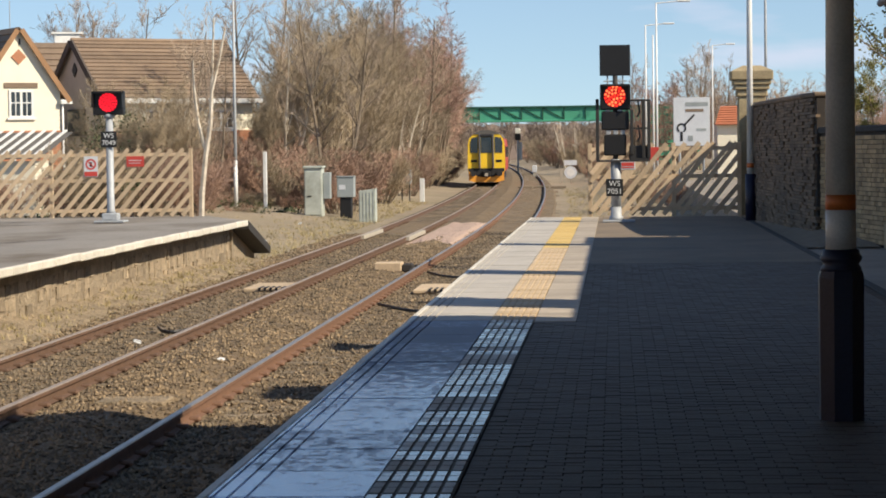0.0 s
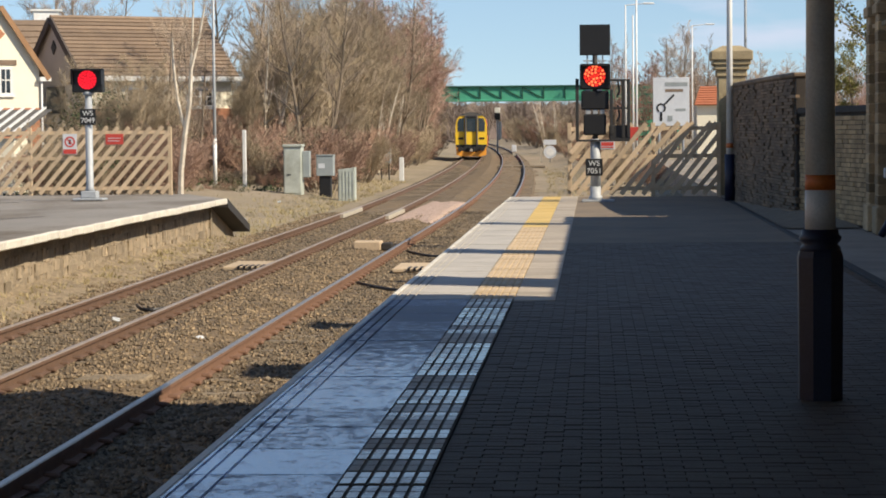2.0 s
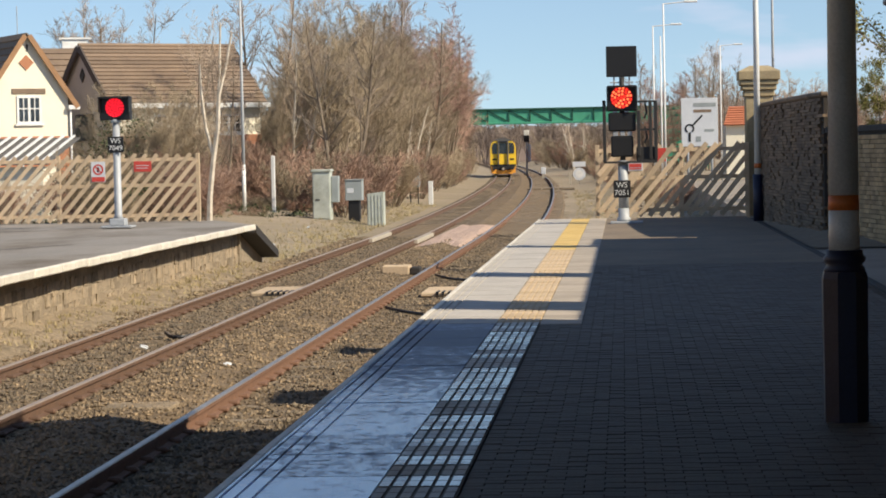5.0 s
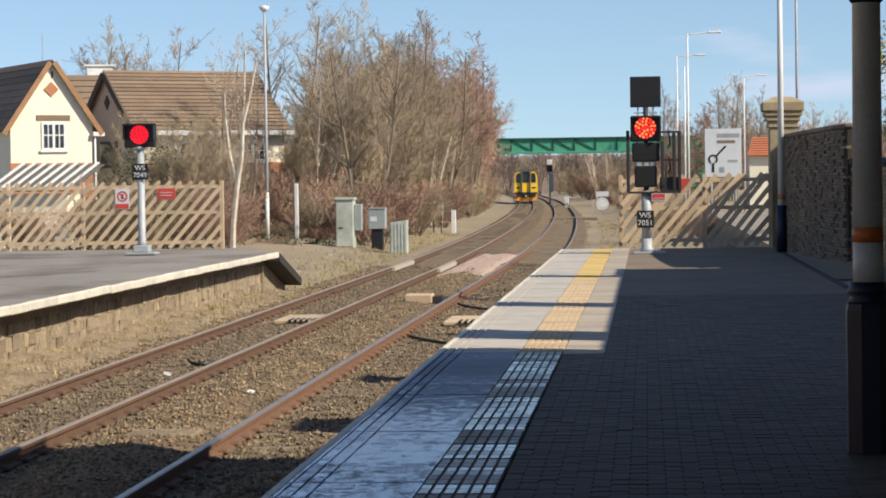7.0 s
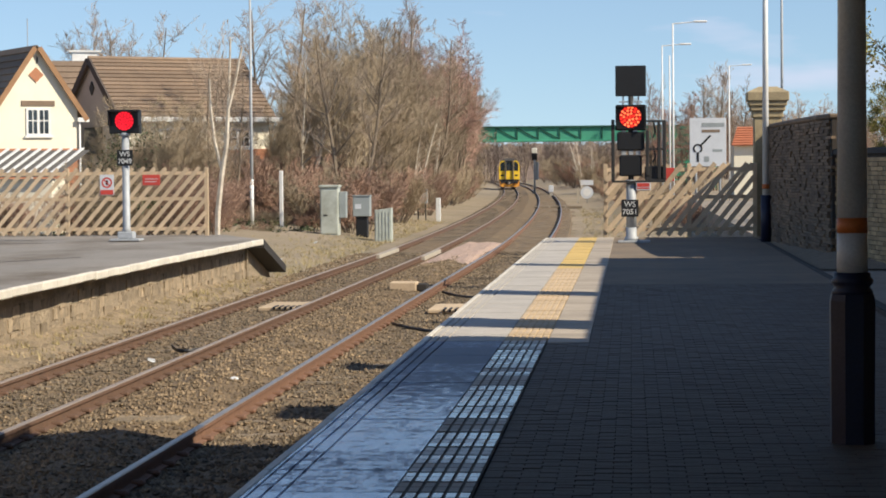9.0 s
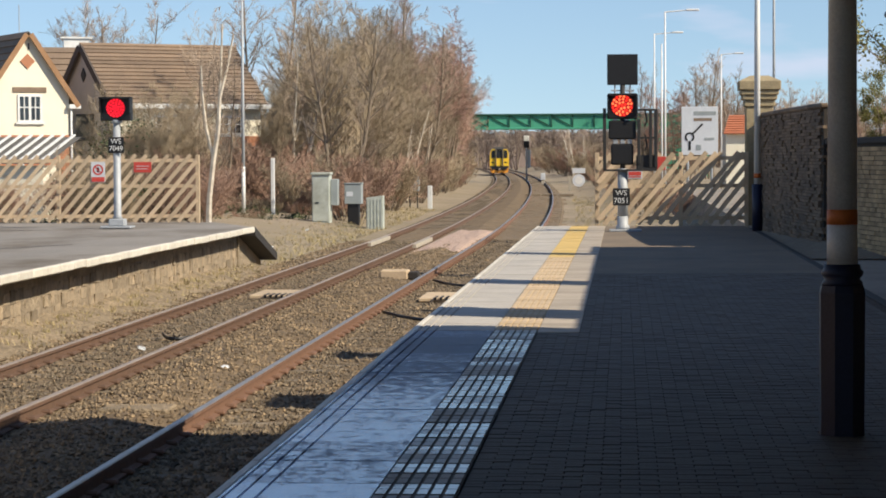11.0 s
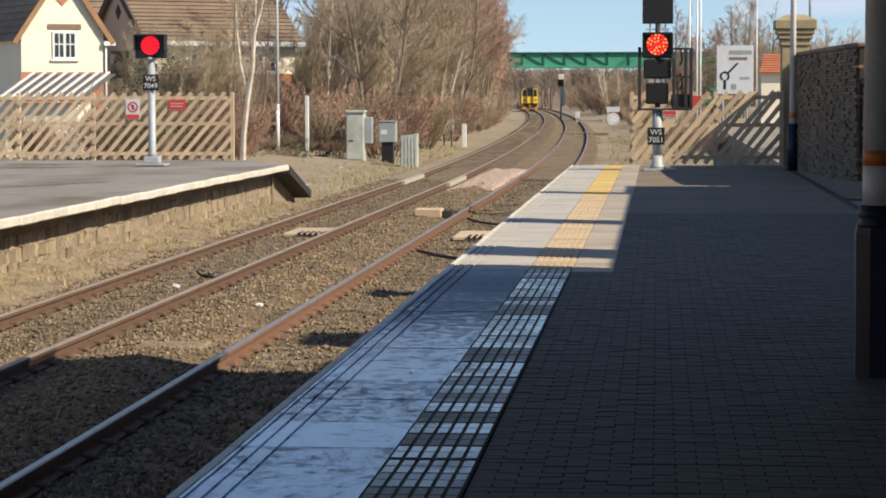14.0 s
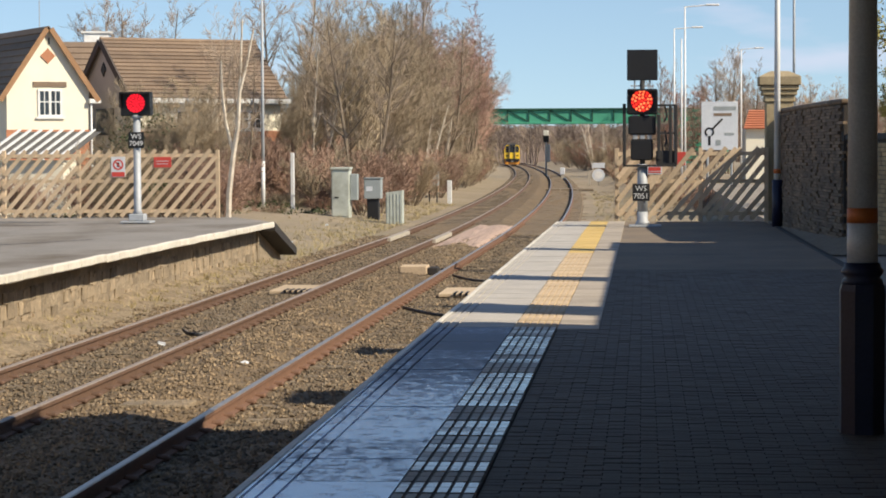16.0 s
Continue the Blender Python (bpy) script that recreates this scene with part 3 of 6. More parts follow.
# ---- station building, wall and canopy ----
def build_station():
    bx, y0, y1, top = 4.45, -25.0, 38.0, 3.95
    st = thing("station_building", pose(0, 0, 0), "old tan stone station building with pilasters", "station building")
    bm = B()
    box(bm, bx, 11, y0, y1, -0.1, top)
    part("wall", bm, M_STATION, st)
    bm = B()
    prism(bm, [(bx - 0.13, top - 0.1), (bx - 0.13, top), (7.7, top + 1.8), (11.3, top), (11.3, top - 0.1)], y0, y1 + 0.3, "y")
    part("roof", bm, M_DKTILE, st)
    # unseen block added behind the building to stop a sun streak on the paving
    bm = B()
    box(bm, 5.7, 10.9, y1 + 0.01, 41.2, -0.1, 5.3)
    part("rear_wing", bm, M_STATION, st)
    # stone courses and pilasters on the visible stretch
    bm = B()
    box(bm, -0.03, 0.0, 0, 1, 0, 1, bevel=0.008)
    blk = mesh_of("stone_block", bm, M_FACBRICK)
    cnt = 0
    for pil in (37.55, 36.35, 33.6, 32.2, 29.6):
        bm = B()
        box(bm, bx - 0.16, bx, pil - 0.22, pil + 0.22, 0, top - 0.25, bevel=0.02)
        box(bm, bx - 0.20, bx, pil - 0.27, pil + 0.27, 0, 0.42, bevel=0.02)
        box(bm, bx - 0.20, bx, pil - 0.27, pil + 0.27, top - 0.62, top - 0.45, bevel=0.02)
        part("pilaster", bm, M_STATION, st)
    bm = B()
    box(bm, -0.168, 0.0, -0.232, 0.14, 0, 0.135, bevel=0.008)
    course = mesh_of("brick_course", bm, M_FACBRICK)
    bm = B()
    box(bm, -0.172, 0.0, -0.232, 0.16, 0, 0.135, bevel=0.008)
    course2 = mesh_of("brick_course", bm, M_FACBRICK)
    for pil in (37.55, 36.35, 33.6, 32.2, 29.6):
        for r in range(18):
            piece("brick_course", course if r % 2 else course2, st, (bx, pil, 0.45 + r * 0.155))
    for a, c in ((36.6, 37.3), (33.9, 36.1), (32.5, 33.3), (29.9, 31.9)):
        bm = B()
        for i in range(3):
            box(bm, bx - 0.05 - i * 0.035, bx + 0.02, a + 0.1 - i * 0.04, c - 0.1 + i * 0.04, top - 0.95 + i * 0.075, top - 0.885 + i * 0.075)
        part("corbel", bm, M_FACBRICK, st)
    for a, c in ((33.85, 36.1), (29.9, 31.95), (26.0, 29.3)):
        y = a
        for r in range(22):
            y = a + (0.2 if r % 2 else 0)
            while y < c - 0.1:
                w = min(0.42, c - y)
                if cnt < 300:
                    piece("stone_block", blk, st, (bx, y, 0.05 + r * 0.15), 0, (1, w - 0.02, 0.135))
                    cnt += 1
                y += 0.42
    bm = B()
    box(bm, bx - 0.10, bx, y0, y1, top - 0.40, top - 0.12, bevel=0.02)
    part("cornice", bm, M_STATION, st)
    bm = B()
    tube(bm, (bx - 0.12, 34.6, 0.35), (bx - 0.12, 34.6, top - 0.1), 0.055)
    tube(bm, (bx - 0.12, 34.6, 0.38), (bx - 0.28, 34.75, 0.05), 0.055)
    for z in (0.6, 1.75, 2.9):
        tube(bm, (bx - 0.12, 34.6, z), (bx - 0.12, 34.6, z + 0.07), 0.075)
    part("drainpipe", bm, M_NAVY, st, "dark painted drainpipe")
    bm = B()
    tube(bm, (bx - 0.19, y0, top - 0.04), (bx - 0.19, y1 + 0.3, top - 0.04), 0.06)
    part("gutter", bm, M_NAVY, st)
    # unseen chimney stacks, placed so that their shadows cross the platform
    for y, w, h in ((22.0, 1.15, 7.6), (28.2, 0.75, 7.6), (37.5, 0.4, 7.6)):
        bm = B()
        box(bm, 6.2, 6.9, y - w / 2, y + w / 2, top, h, bevel=0.02)
        box(bm, 6.1, 7.0, y - w / 2 - 0.06, y + w / 2 + 0.06, h - 0.35, h - 0.15, bevel=0.02)
        part("chimney", bm, M_STATION, st)
    box_ = thing("wall_cabinet", pose(bx - 0.1, 32.0, 1.15), "grey steel box fixed to the station wall", "cabinet")
    bm = B()
    box(bm, -0.18, 0.07, -0.30, 0.30, 0, 0.56, bevel=0.02)
    part("body", bm, M_TRAINROOF, box_)
    bm = B()
    box(bm, -0.192, -0.18, -0.27, 0.27, 0.03, 0.53)
    part("door", bm, M_TRAINROOF, box_)
    bm = B()
    tube(bm, (-0.02, 0.1, 0), (-0.02, 0.16, -0.12), 0.012, n=6)
    part("cable", bm, M_BLACK, box_)
    for y, z in ((36.0, 0.86), (35.0, 0.84)):
        sk = thing("junction_box", pose(bx - 0.02, y, z), "small white junction box on stone wall", "junction box", "junction boxes")
        bm = B()
        box(bm, -0.07, 0.02, -0.08, 0.08, 0, 0.15, bevel=0.01)
        part("body", bm, M_WHITE, sk)
    lamp = thing("bulkhead_lamp", pose(bx - 0.05, 29.2, 2.16), "round white wall lamp with black hood", "wall lamp")
    bm = B()
    bmesh.ops.create_uvsphere(bm, u_segments=16, v_segments=10, radius=0.17, matrix=Matrix.Translation((-0.22, 0, 0.15)))
    part("globe", bm, M_WHITE, lamp)
    bm = B()
    lathe(bm, [(0.20, 0.0), (0.17, 0.10), (0.07, 0.17), (0.0005, 0.18)], 16, -0.22, 0)
    for v in bm.verts:
        v.co.z += 0.17
    box(bm, -0.22, 0.06, -0.02, 0.02, 0.30, 0.34)
    part("hood", bm, M_BLACK, lamp)
    # unseen parapet where the canopy joins the building, added to shade the coping
    bm = B()
    box(bm, bx + 0.02, bx + 0.7, y0 - 0.1, 20.6, top - 0.05, 5.6)
    part("parapet", bm, M_STATION, st)
    # canopy over the near end of the platform
    ca = thing("platform_canopy", pose(0, 0, 0), "timber platform canopy over the paving", "canopy")
    bm = B()
    prism(bm, [(-1.75, 4.18), (-1.75, 4.48), (4.4, 5.2), (4.4, 4.9)], -25, 20.0, "y")
    part("roof", bm, M_DKTILE, ca)
    bm = B()
    box(bm, -1.80, -1.75, -25, 19.75, 3.75, 4.55)
    part("valance", bm, M_COLGREY, ca)
    # unseen ridge added so that the shadow edge on the ballast turns lumpy
    bm = B()
    prism(bm, [(1.0, 4.82), (2.7, 5.02), (2.75, 5.45), (2.5, 5.92), (2.2, 5.98), (1.6, 5.66), (1.25, 5.3)], 9.0, 20.5, "y")
    part("roof_lantern", bm, M_COLGREY, ca, "unseen ridge added on the canopy roof for its shadow edge")
    # unseen far platform building, added beside and behind the viewer to cut skylight
    fb = thing("far_station_building", pose(0, 0, 0), "unseen plain stone building with canopy on the far platform, added to cut skylight", "station building", kind="structure")
    bm = B()
    box(bm, -18, -13, -30, 27, -0.1, 5.8)
    part("wall", bm, M_STATION, fb)
    bm = B()
    prism(bm, [(-9.3, 3.9), (-9.3, 4.2), (-13.0, 4.9), (-13.0, 4.6)], -30, 11, "y")
    part("canopy_roof", bm, M_DKTILE, fb)
    bm = B()
    box(bm, -9.3, -9.25, -30, 11, 3.5, 4.3)
    part("valance", bm, M_DKGREEN, fb)


build_station()


def build_column(m):
    c = thing("canopy_column", m, "cast-iron column, grey shaft with orange band, navy base", "column", "canopy columns")
    bm = B()
    oct_ = [(0.140, 0.0), (0.140, 0.06), (0.139, 0.09), (0.144, 0.86), (0.134, 0.90)]
    lathe(bm, oct_, 8, smooth=False, turn=math.pi / 8)
    lathe(bm, [(0.126, 0.90), (0.120, 0.925), (0.105, 0.94), (0.125, 0.965), (0.128, 0.985), (0.112, 1.0), (0.108, 1.03)], 24)
    part("base", bm, M_NAVY, c, "octagonal navy painted base")
    bm = B()
    lathe(bm, [(0.093, 1.03), (0.0905, 1.268)], 28)
    lathe(bm, [(0.0895, 1.358), (0.078, 4.3)], 28)
    part("shaft", bm, M_COLGREY, c)
    bm = B()
    lathe(bm, [(0.092, 1.268), (0.091, 1.358)], 28)
    part("band", bm, M_ORANGE, c, "orange painted band")
    bm = B()
    lathe(bm, [(0.088, 2.70), (0.115, 2.73), (0.118, 2.78), (0.10, 2.82), (0.12, 2.9), (0.13, 3.0), (0.095, 3.04)], 24)
    part("collar", bm, M_NAVY, c)
    return c


col = build_column(pose(1.362, 14.35, 0))
bol = thing("bollard", pose(1.214, 7.8, 0), "short dark blue bollard with pale ringed top", "bollard")
bm = B()
lathe(bm, [(0.10, 0), (0.10, 0.05), (0.078, 0.08), (0.072, 0.88), (0.074, 0.90)], 32)
part("post", bm, M_NAVY, bol)
bm = B()
lathe(bm, [(0.074, 0.90), (0.078, 0.92), (0.066, 0.945), (0.05, 0.96), (0.062, 0.98), (0.064, 1.0), (0.05, 1.03), (0.0005, 1.045)], 32)
part("cap", bm, M_CAGE, bol)
for yy in (8.2, 2.0, -4.2):
    copy_thing(col, pose(2.05, yy, 0))


def build_yard_wall():
    """Old brick wall that bows towards the platform end, in courses of long bricks, with stone coping and end pillar."""
    wl_ = thing("yard_wall", pose(0, 0, 0), "high old dark brick wall, bowed and weathered", "wall", kind="structure")
    path = [(3.10, 54.0), (3.22, 51.0), (3.36, 47.5), (3.52, 44.6), (3.64, 43.2)]
    def at(s):
        tot = 0
        for (ax, ay), (cx, cy) in zip(path, path[1:]):
            d = math.hypot(cx - ax, cy - ay)
            if s <= tot + d:
                u = (s - tot) / d
                return ax + (cx - ax) * u, ay + (cy - ay) * u, math.atan2(cy - ay, cx - ax)
            tot += d
        return None
    length = sum(math.hypot(c[0] - a[0], c[1] - a[1]) for a, c in zip(path, path[1:]))
    bm = B()
    for (ax, ay), (cx, cy) in zip(path, path[1:]):
        d, an = math.hypot(cx - ax, cy - ay), math.atan2(cy - ay, cx - ax)
        m = Matrix.Translation((ax, ay, 0)) @ Matrix.Rotation(an, 4, "Z")
        box(bm, 0, d, 0.02, 0.40, -0.1, 2.52, m)
    part("wall_core", bm, M_JOINTSHADE, wl_)
    bm = B()
    box(bm, 0, 1, -0.02, 0.06, 0, 1, bevel=0.006)
    br = mesh_of("brick", bm, M_WALLBRICK)
    verts = B()
    cnt = 0
    for r in range(42):
        s = random.uniform(0, 0.3)
        while s < length - 0.35:
            ln = random.choice((0.34, 0.45, 0.55, 0.7))
            p = at(s)
            if p:
                off = random.uniform(-0.03, 0.012)
                px, py = p[0] - math.sin(p[2]) * off, p[1] + math.cos(p[2]) * off
                if cnt < 300 and s > 3:
                    ob = piece("brick", br, wl_, (px, py, 0.02 + r * 0.0595), p[2], (ln - 0.006, 1, 0.050))
                    cnt += 1
                else:
                    m = Matrix.Translation((px, py, 0.02 + r * 0.0595)) @ Matrix.Rotation(p[2], 4, "Z")
                    box(verts, 0, ln - 0.006, -0.02, 0.06, 0, 0.050, m)
            s += ln
    ob = part("bricks", verts, M_WALLBRICKJ, wl_)
    ob["kind"] = "stuff"
    bm = B()
    for (ax, ay), (cx, cy) in zip(path, path[1:]):
        d, an = math.hypot(cx - ax, cy - ay), math.atan2(cy - ay, cx - ax)
        m = Matrix.Translation((ax, ay, 0)) @ Matrix.Rotation(an, 4, "Z")
        box(bm, -0.02, d + 0.03, -0.05, 0.44, 2.523, 2.62, m, bevel=0.03)
    part("coping", bm, M_WALLBRICKJ, wl_)
    # a lower wall behind, running on to the building
    bm = B()
    # unseen wall added past the pillar to cast the diagonal fence shade
    box(bm, 3.42, 3.75, 54.05, 57.85, -0.1, 2.60)
    part("rear_wall", bm, M_WALLBRICKJ, wl_)
    ang = math.atan2(38.05 - 43.3, 4.46 - 3.72)
    lm = Matrix.Translation((3.72, 43.3, 0)) @ Matrix.Rotation(ang, 4, "Z")
    ll = math.hypot(38.05 - 43.3, 4.46 - 3.72)
    bm = B()
    box(bm, 0, ll, 0.0, 0.30, -0.1, 1.86, lm)
    part("low_wall", bm, M_JOINTSHADE, wl_, "lower tan brick wall")
    bm = B()
    for r in range(23):
        y = 0.02 + (0.11 if r % 2 else 0)
        while y < ll - 0.2:
            box(bm, y, y + 0.213, -0.022 + random.uniform(-0.008, 0.008), 0.01, 0.03 + r * 0.078, 0.097 + r * 0.078, lm)
            y += 0.225
    lb = part("low_wall_bricks", bm, M_LOWBRICK, wl_)
    lb["kind"] = "stuff"
    bm = B()
    box(bm, -0.02, ll, -0.06, 0.36, 1.863, 1.98, lm, bevel=0.02)
    part("low_wall_coping", bm, M_DARK, wl_)
    vs, fs, nx, ny = [], [], 8, 60
    for b in range(ny + 1):
        y = 38.6 + b * 0.25
        for a in range(nx + 1):
            u = a / nx
            x = KERB + 0.13 + u * (0.12 + 0.85 * (53.9 - y) / 15.3 + 0.25)
            vs.append((x, y, 0.005 + min(1.0, (y - 38.6) / 5) * (0.26 * u ** 1.4 + 0.05 * u * noise.noise((x * 5, y * 3, 2)))))
    for b in range(ny):
        for a in range(nx):
            k = b * (nx + 1) + a
            fs.append((k, k + 1, k + nx + 2, k + nx + 1))
    me = bpy.data.meshes.new("earth_bank")
    me.from_pydata(vs, [], fs)
    me.materials.append(M_SLEEPER)
    tagged(new("earth_bank", me), "low bank of earth and dead leaves at the wall foot", "bank", kind="structure")
    pl = thing("gate_pillar", pose(3.35, 58.25, 0), "square sandstone gate pillar with moulded cap", "pillar")
    bm = B()
    box(bm, -0.33, 0.33, -0.33, 0.33, -0.3, 2.86, bevel=0.02)
    part("shaft", bm, M_PILLAR, pl)
    bm = B()
    for i, (w, z0, z1) in enumerate(((0.37, 2.86, 3.02), (0.42, 3.02, 3.14), (0.46, 3.14, 3.26), (0.505, 3.26, 3.49))):
        box(bm, -w, w, -w, w, z0, z1 - 0.003, bevel=0.02)
    vs = [bm.verts.new((x * 0.48, y * 0.48, 3.487)) for x, y in ((-1, -1), (1, -1), (1, 1), (-1, 1))]
    tp = [bm.verts.new((x * 0.22, y * 0.24, 3.61)) for x, y in ((-1, -1), (1, -1), (1, 1), (-1, 1))]
    for i in range(4):
        bm.faces.new((vs[i], vs[(i + 1) % 4], tp[(i + 1) % 4], tp[i]))
    bm.faces.new(tp)
    part("cap", bm, M_PILLAR, pl)


build_yard_wall()


# ---- fences ----
def clip_slat(x0, x1, z0, z1, xa, slope):
    """The stretch of the line x = xa + z / slope inside the panel."""
    lo, hi = z0, z1
    lo = max(lo, (x0 - xa) * slope)
    hi = min(hi, (x1 - xa) * slope)
    return (lo, hi) if hi - lo > 0.12 else None


def build_fence(xs, y, h, label, slope=1.15, step=0.29, jitter=0.0, wide=0.05):
    f = thing("slatted_fence", pose(xs[0], y, 0), label, "fence", "timber fences")
    ox = xs[0]
    for x in xs:
        bm = B()
        box(bm, x - ox - 0.05, x - ox + 0.05, 0.0, 0.1, -0.05, h + 0.02, bevel=0.008)
        part("post", bm, M_WOOD, f)
    for z in (0.18, h * 0.55, h - 0.12):
        bm = B()
        box(bm, xs[0] - ox, xs[-1] - ox, 0.03, 0.075, z - 0.045, z + 0.045)
        part("rail", bm, M_WOOD, f)
    for a, c in zip(xs, xs[1:]):
        x0, x1 = a - ox, c - ox
        xa = x0 - h / slope
        while xa < x1:
            sl = slope * random.uniform(1 - jitter, 1 + jitter)
            r = clip_slat(x0 + 0.02, x1 - 0.02, 0.04, h + random.uniform(-0.01, 0.03), xa, sl)
            if r:
                lo, hi = r
                p0, p1 = Vector((xa + lo / sl, 0, lo)), Vector((xa + hi / sl, 0, hi))
                d = p1 - p0
                p0.y -= 0.004 + (0.026 * (int(xa / step) % 2) + random.uniform(0, 0.008) if jitter else 0.0)
                m = Matrix.Translation(p0) @ Matrix.Rotation(-math.atan2(d.z, d.x), 4, "Y")
                bm = B()
                box(bm, 0, d.length, -0.022, 0.0, -wide, wide, m)
                part("slat", bm, M_WOOD, f)
            xa += step * random.uniform(1 - jitter, 1 + jitter)
    return f


build_fence([-20.3, -16.6, -14.62, -10.95], 60.8, 1.745, "tan timber fence of diagonal slats behind the platform")
build_fence([-0.58, 1.43, 3.0], 57.3, 1.74, "old timber fence of uneven diagonal slats, half in shade", 1.22, 0.265, 0.08, 0.055)


def build_sign(name, m, w, h, material, label, marks=()):
    s = thing(name, m, label, "sign", "fence signs")
    bm = B()
    box(bm, -w / 2, w / 2, -0.012, 0.0, -h / 2, h / 2, bevel=0.003)
    part("panel", bm, material, s)
    for nm, mt, x0, x1, z0, z1 in marks:
        bm = B()
        box(bm, x0, x1, -0.018, -0.0125, z0, z1)
        part(nm, bm, mt, s)
    return s


def build_fence_signs():
    s = build_sign("prohibition_sign", pose(-13.55, 60.765, 1.33), 0.37, 0.53, M_SIGNW, "white warning sign with red ring on slatted fence",
                   [("red_strip", M_RED, -0.17, 0.17, -0.25, -0.13)])
    bm = B()
    for i in range(24):
        a0, a1 = 2 * math.pi * i / 24, 2 * math.pi * (i + 1) / 24
        q = [(math.cos(a) * r, -0.0125 - d, 0.06 + math.sin(a) * r) for d in (0, 0.004) for r in (0.10, 0.14) for a in (a0, a1)]
        v = [bm.verts.new(p) for p in q]
        for fc in ((4, 5, 7, 6), (0, 1, 5, 4), (2, 6, 7, 3)):
            bm.faces.new([v[k] for k in fc])
    box(bm, -0.12, 0.12, -0.0175, -0.0125, -0.013, 0.013, Matrix.Translation((0, 0, 0.06)) @ Matrix.Rotation(radians(45), 4, "Y"))
    part("ring", bm, M_RED, s)
    bm = B()
    box(bm, -0.03, 0.03, -0.016, -0.0125, -0.06, 0.06)
    for v in bm.verts:
        v.co.z += 0.06
    part("mark", bm, M_BLACK, s)
    build_sign("red_sign", pose(-12.38, 60.765, 1.45), 0.46, 0.27, M_RED, "red notice with pale lettering on slatted fence",
               [("text_bar", M_SIGNW, -0.17, 0.17, 0.02, 0.035), ("text_bar", M_SIGNW, -0.17, 0.14, -0.05, -0.035)])
    build_sign("red_sign", pose(0.33, 57.27, 1.24), 0.36, 0.22, M_SIGNW, "white notice with red band on slatted fence",
               [("red_strip", M_RED, -0.15, 0.15, -0.03, 0.06), ("text_bar", M_RED, -0.15, 0.15, -0.08, -0.05)])
    build_sign("red_sign", pose(0.90, 57.27, 1.50), 0.34, 0.32, M_RED, "small red notice at the top of slatted fence")


build_fence_signs()


# ---- signals ----
def led_disc(parent, x, z, y, r, m_led, hot=None):
    bm = B()
    tube(bm, (x, y + 0.01, z), (x, y, z), r * 1.08, n=28)
    ln = part("lens", bm, M_LEDBACK, parent, "lit red signal lens")
    bm, bh = B(), B()
    pts = [(0, 0)]
    for k, n in ((0.33, 6), (0.64, 11), (0.93, 16)):
        pts += [(k * r * math.cos(2 * math.pi * i / n + k * 4), k * r * math.sin(2 * math.pi * i / n + k * 4)) for i in range(n)]
    for i, (a, c) in enumerate(pts):
        tgt = bh if (hot and i % 3 != 0) else bm
        tube(tgt, (x + a, y - 0.001, z + c), (x + a, y - 0.012, z + c), r * 0.13, n=7)
    part("lens_pattern", bm, m_led, ln)
    if hot:
        part("bright_lens_pattern", bh, hot, ln)["kind"] = "stuff"
    else:
        bh.free()


def build_signal_left():
    s = thing("platform_signal", pose(-12.0, 55.9, 0.02), "slim grey post signal showing red, on the far platform", "railway signal", "signals")
    bm = B()
    box(bm, -0.36, 0.36, -0.30, 0.30, 0, 0.05, bevel=0.01)
    box(bm, -0.19, 0.19, -0.17, 0.17, 0.05, 0.22, bevel=0.02)
    part("foot", bm, M_GALV, s)
    bm = B()
    lathe(bm, [(0.12, 0.22), (0.09, 0.3), (0.085, 2.5)], 20)
    tube(bm, (0, 0, 2.5), (0, 0, 2.58), 0.13, n=16)
    part("post", bm, M_GALV, s)
    bm = B()
    box(bm, -0.37, 0.37, -0.12, 0.12, 2.56, 3.13, bevel=0.02)
    hd = part("head", bm, M_BLACK, s)
    bm = B()
    box(bm, -0.37, 0.37, -0.30, -0.12, 3.08, 3.12)
    box(bm, -0.37, -0.34, -0.26, -0.12, 2.75, 3.12)
    box(bm, 0.34, 0.37, -0.26, -0.12, 2.75, 3.12)
    part("hood", bm, M_BLACK, s)
    led_disc(s, 0.0, 2.86, -0.125, 0.21, M_LEDL)
    plate(s, 0.0, 1.98, -0.10, ("WS", "7049"))


def text_part(words, size, m, material, parent):
    cu = bpy.data.curves.new("lettering", "FONT")
    cu.body, cu.size, cu.align_x, cu.align_y, cu.extrude = words, size, "CENTER", "CENTER", 0.002
    tmp = new("lettering_source", cu)
    me = bpy.data.meshes.new_from_object(tmp.evaluated_get(bpy.context.evaluated_depsgraph_get()))
    bpy.data.objects.remove(tmp)
    me.transform(m)
    me.materials.clear()
    me.materials.append(material)
    ob = new("lettering", me)
    ob.parent = parent
    return ob


def plate(parent, x, z, y, lines):
    bm = B()
    box(bm, x - 0.19, x + 0.19, y - 0.012, y, z - 0.19, z + 0.19, bevel=0.006)
    p = part("number_plate", bm, M_BLACK, parent, "black plate with white characters")
    for i, w in enumerate(lines):
        text_part(w, 0.17, Matrix.Translation((x, y - 0.016, z + 0.085 - 0.17 * i)) @ Matrix.Rotation(radians(90), 4, "X"), M_WHITE, p)


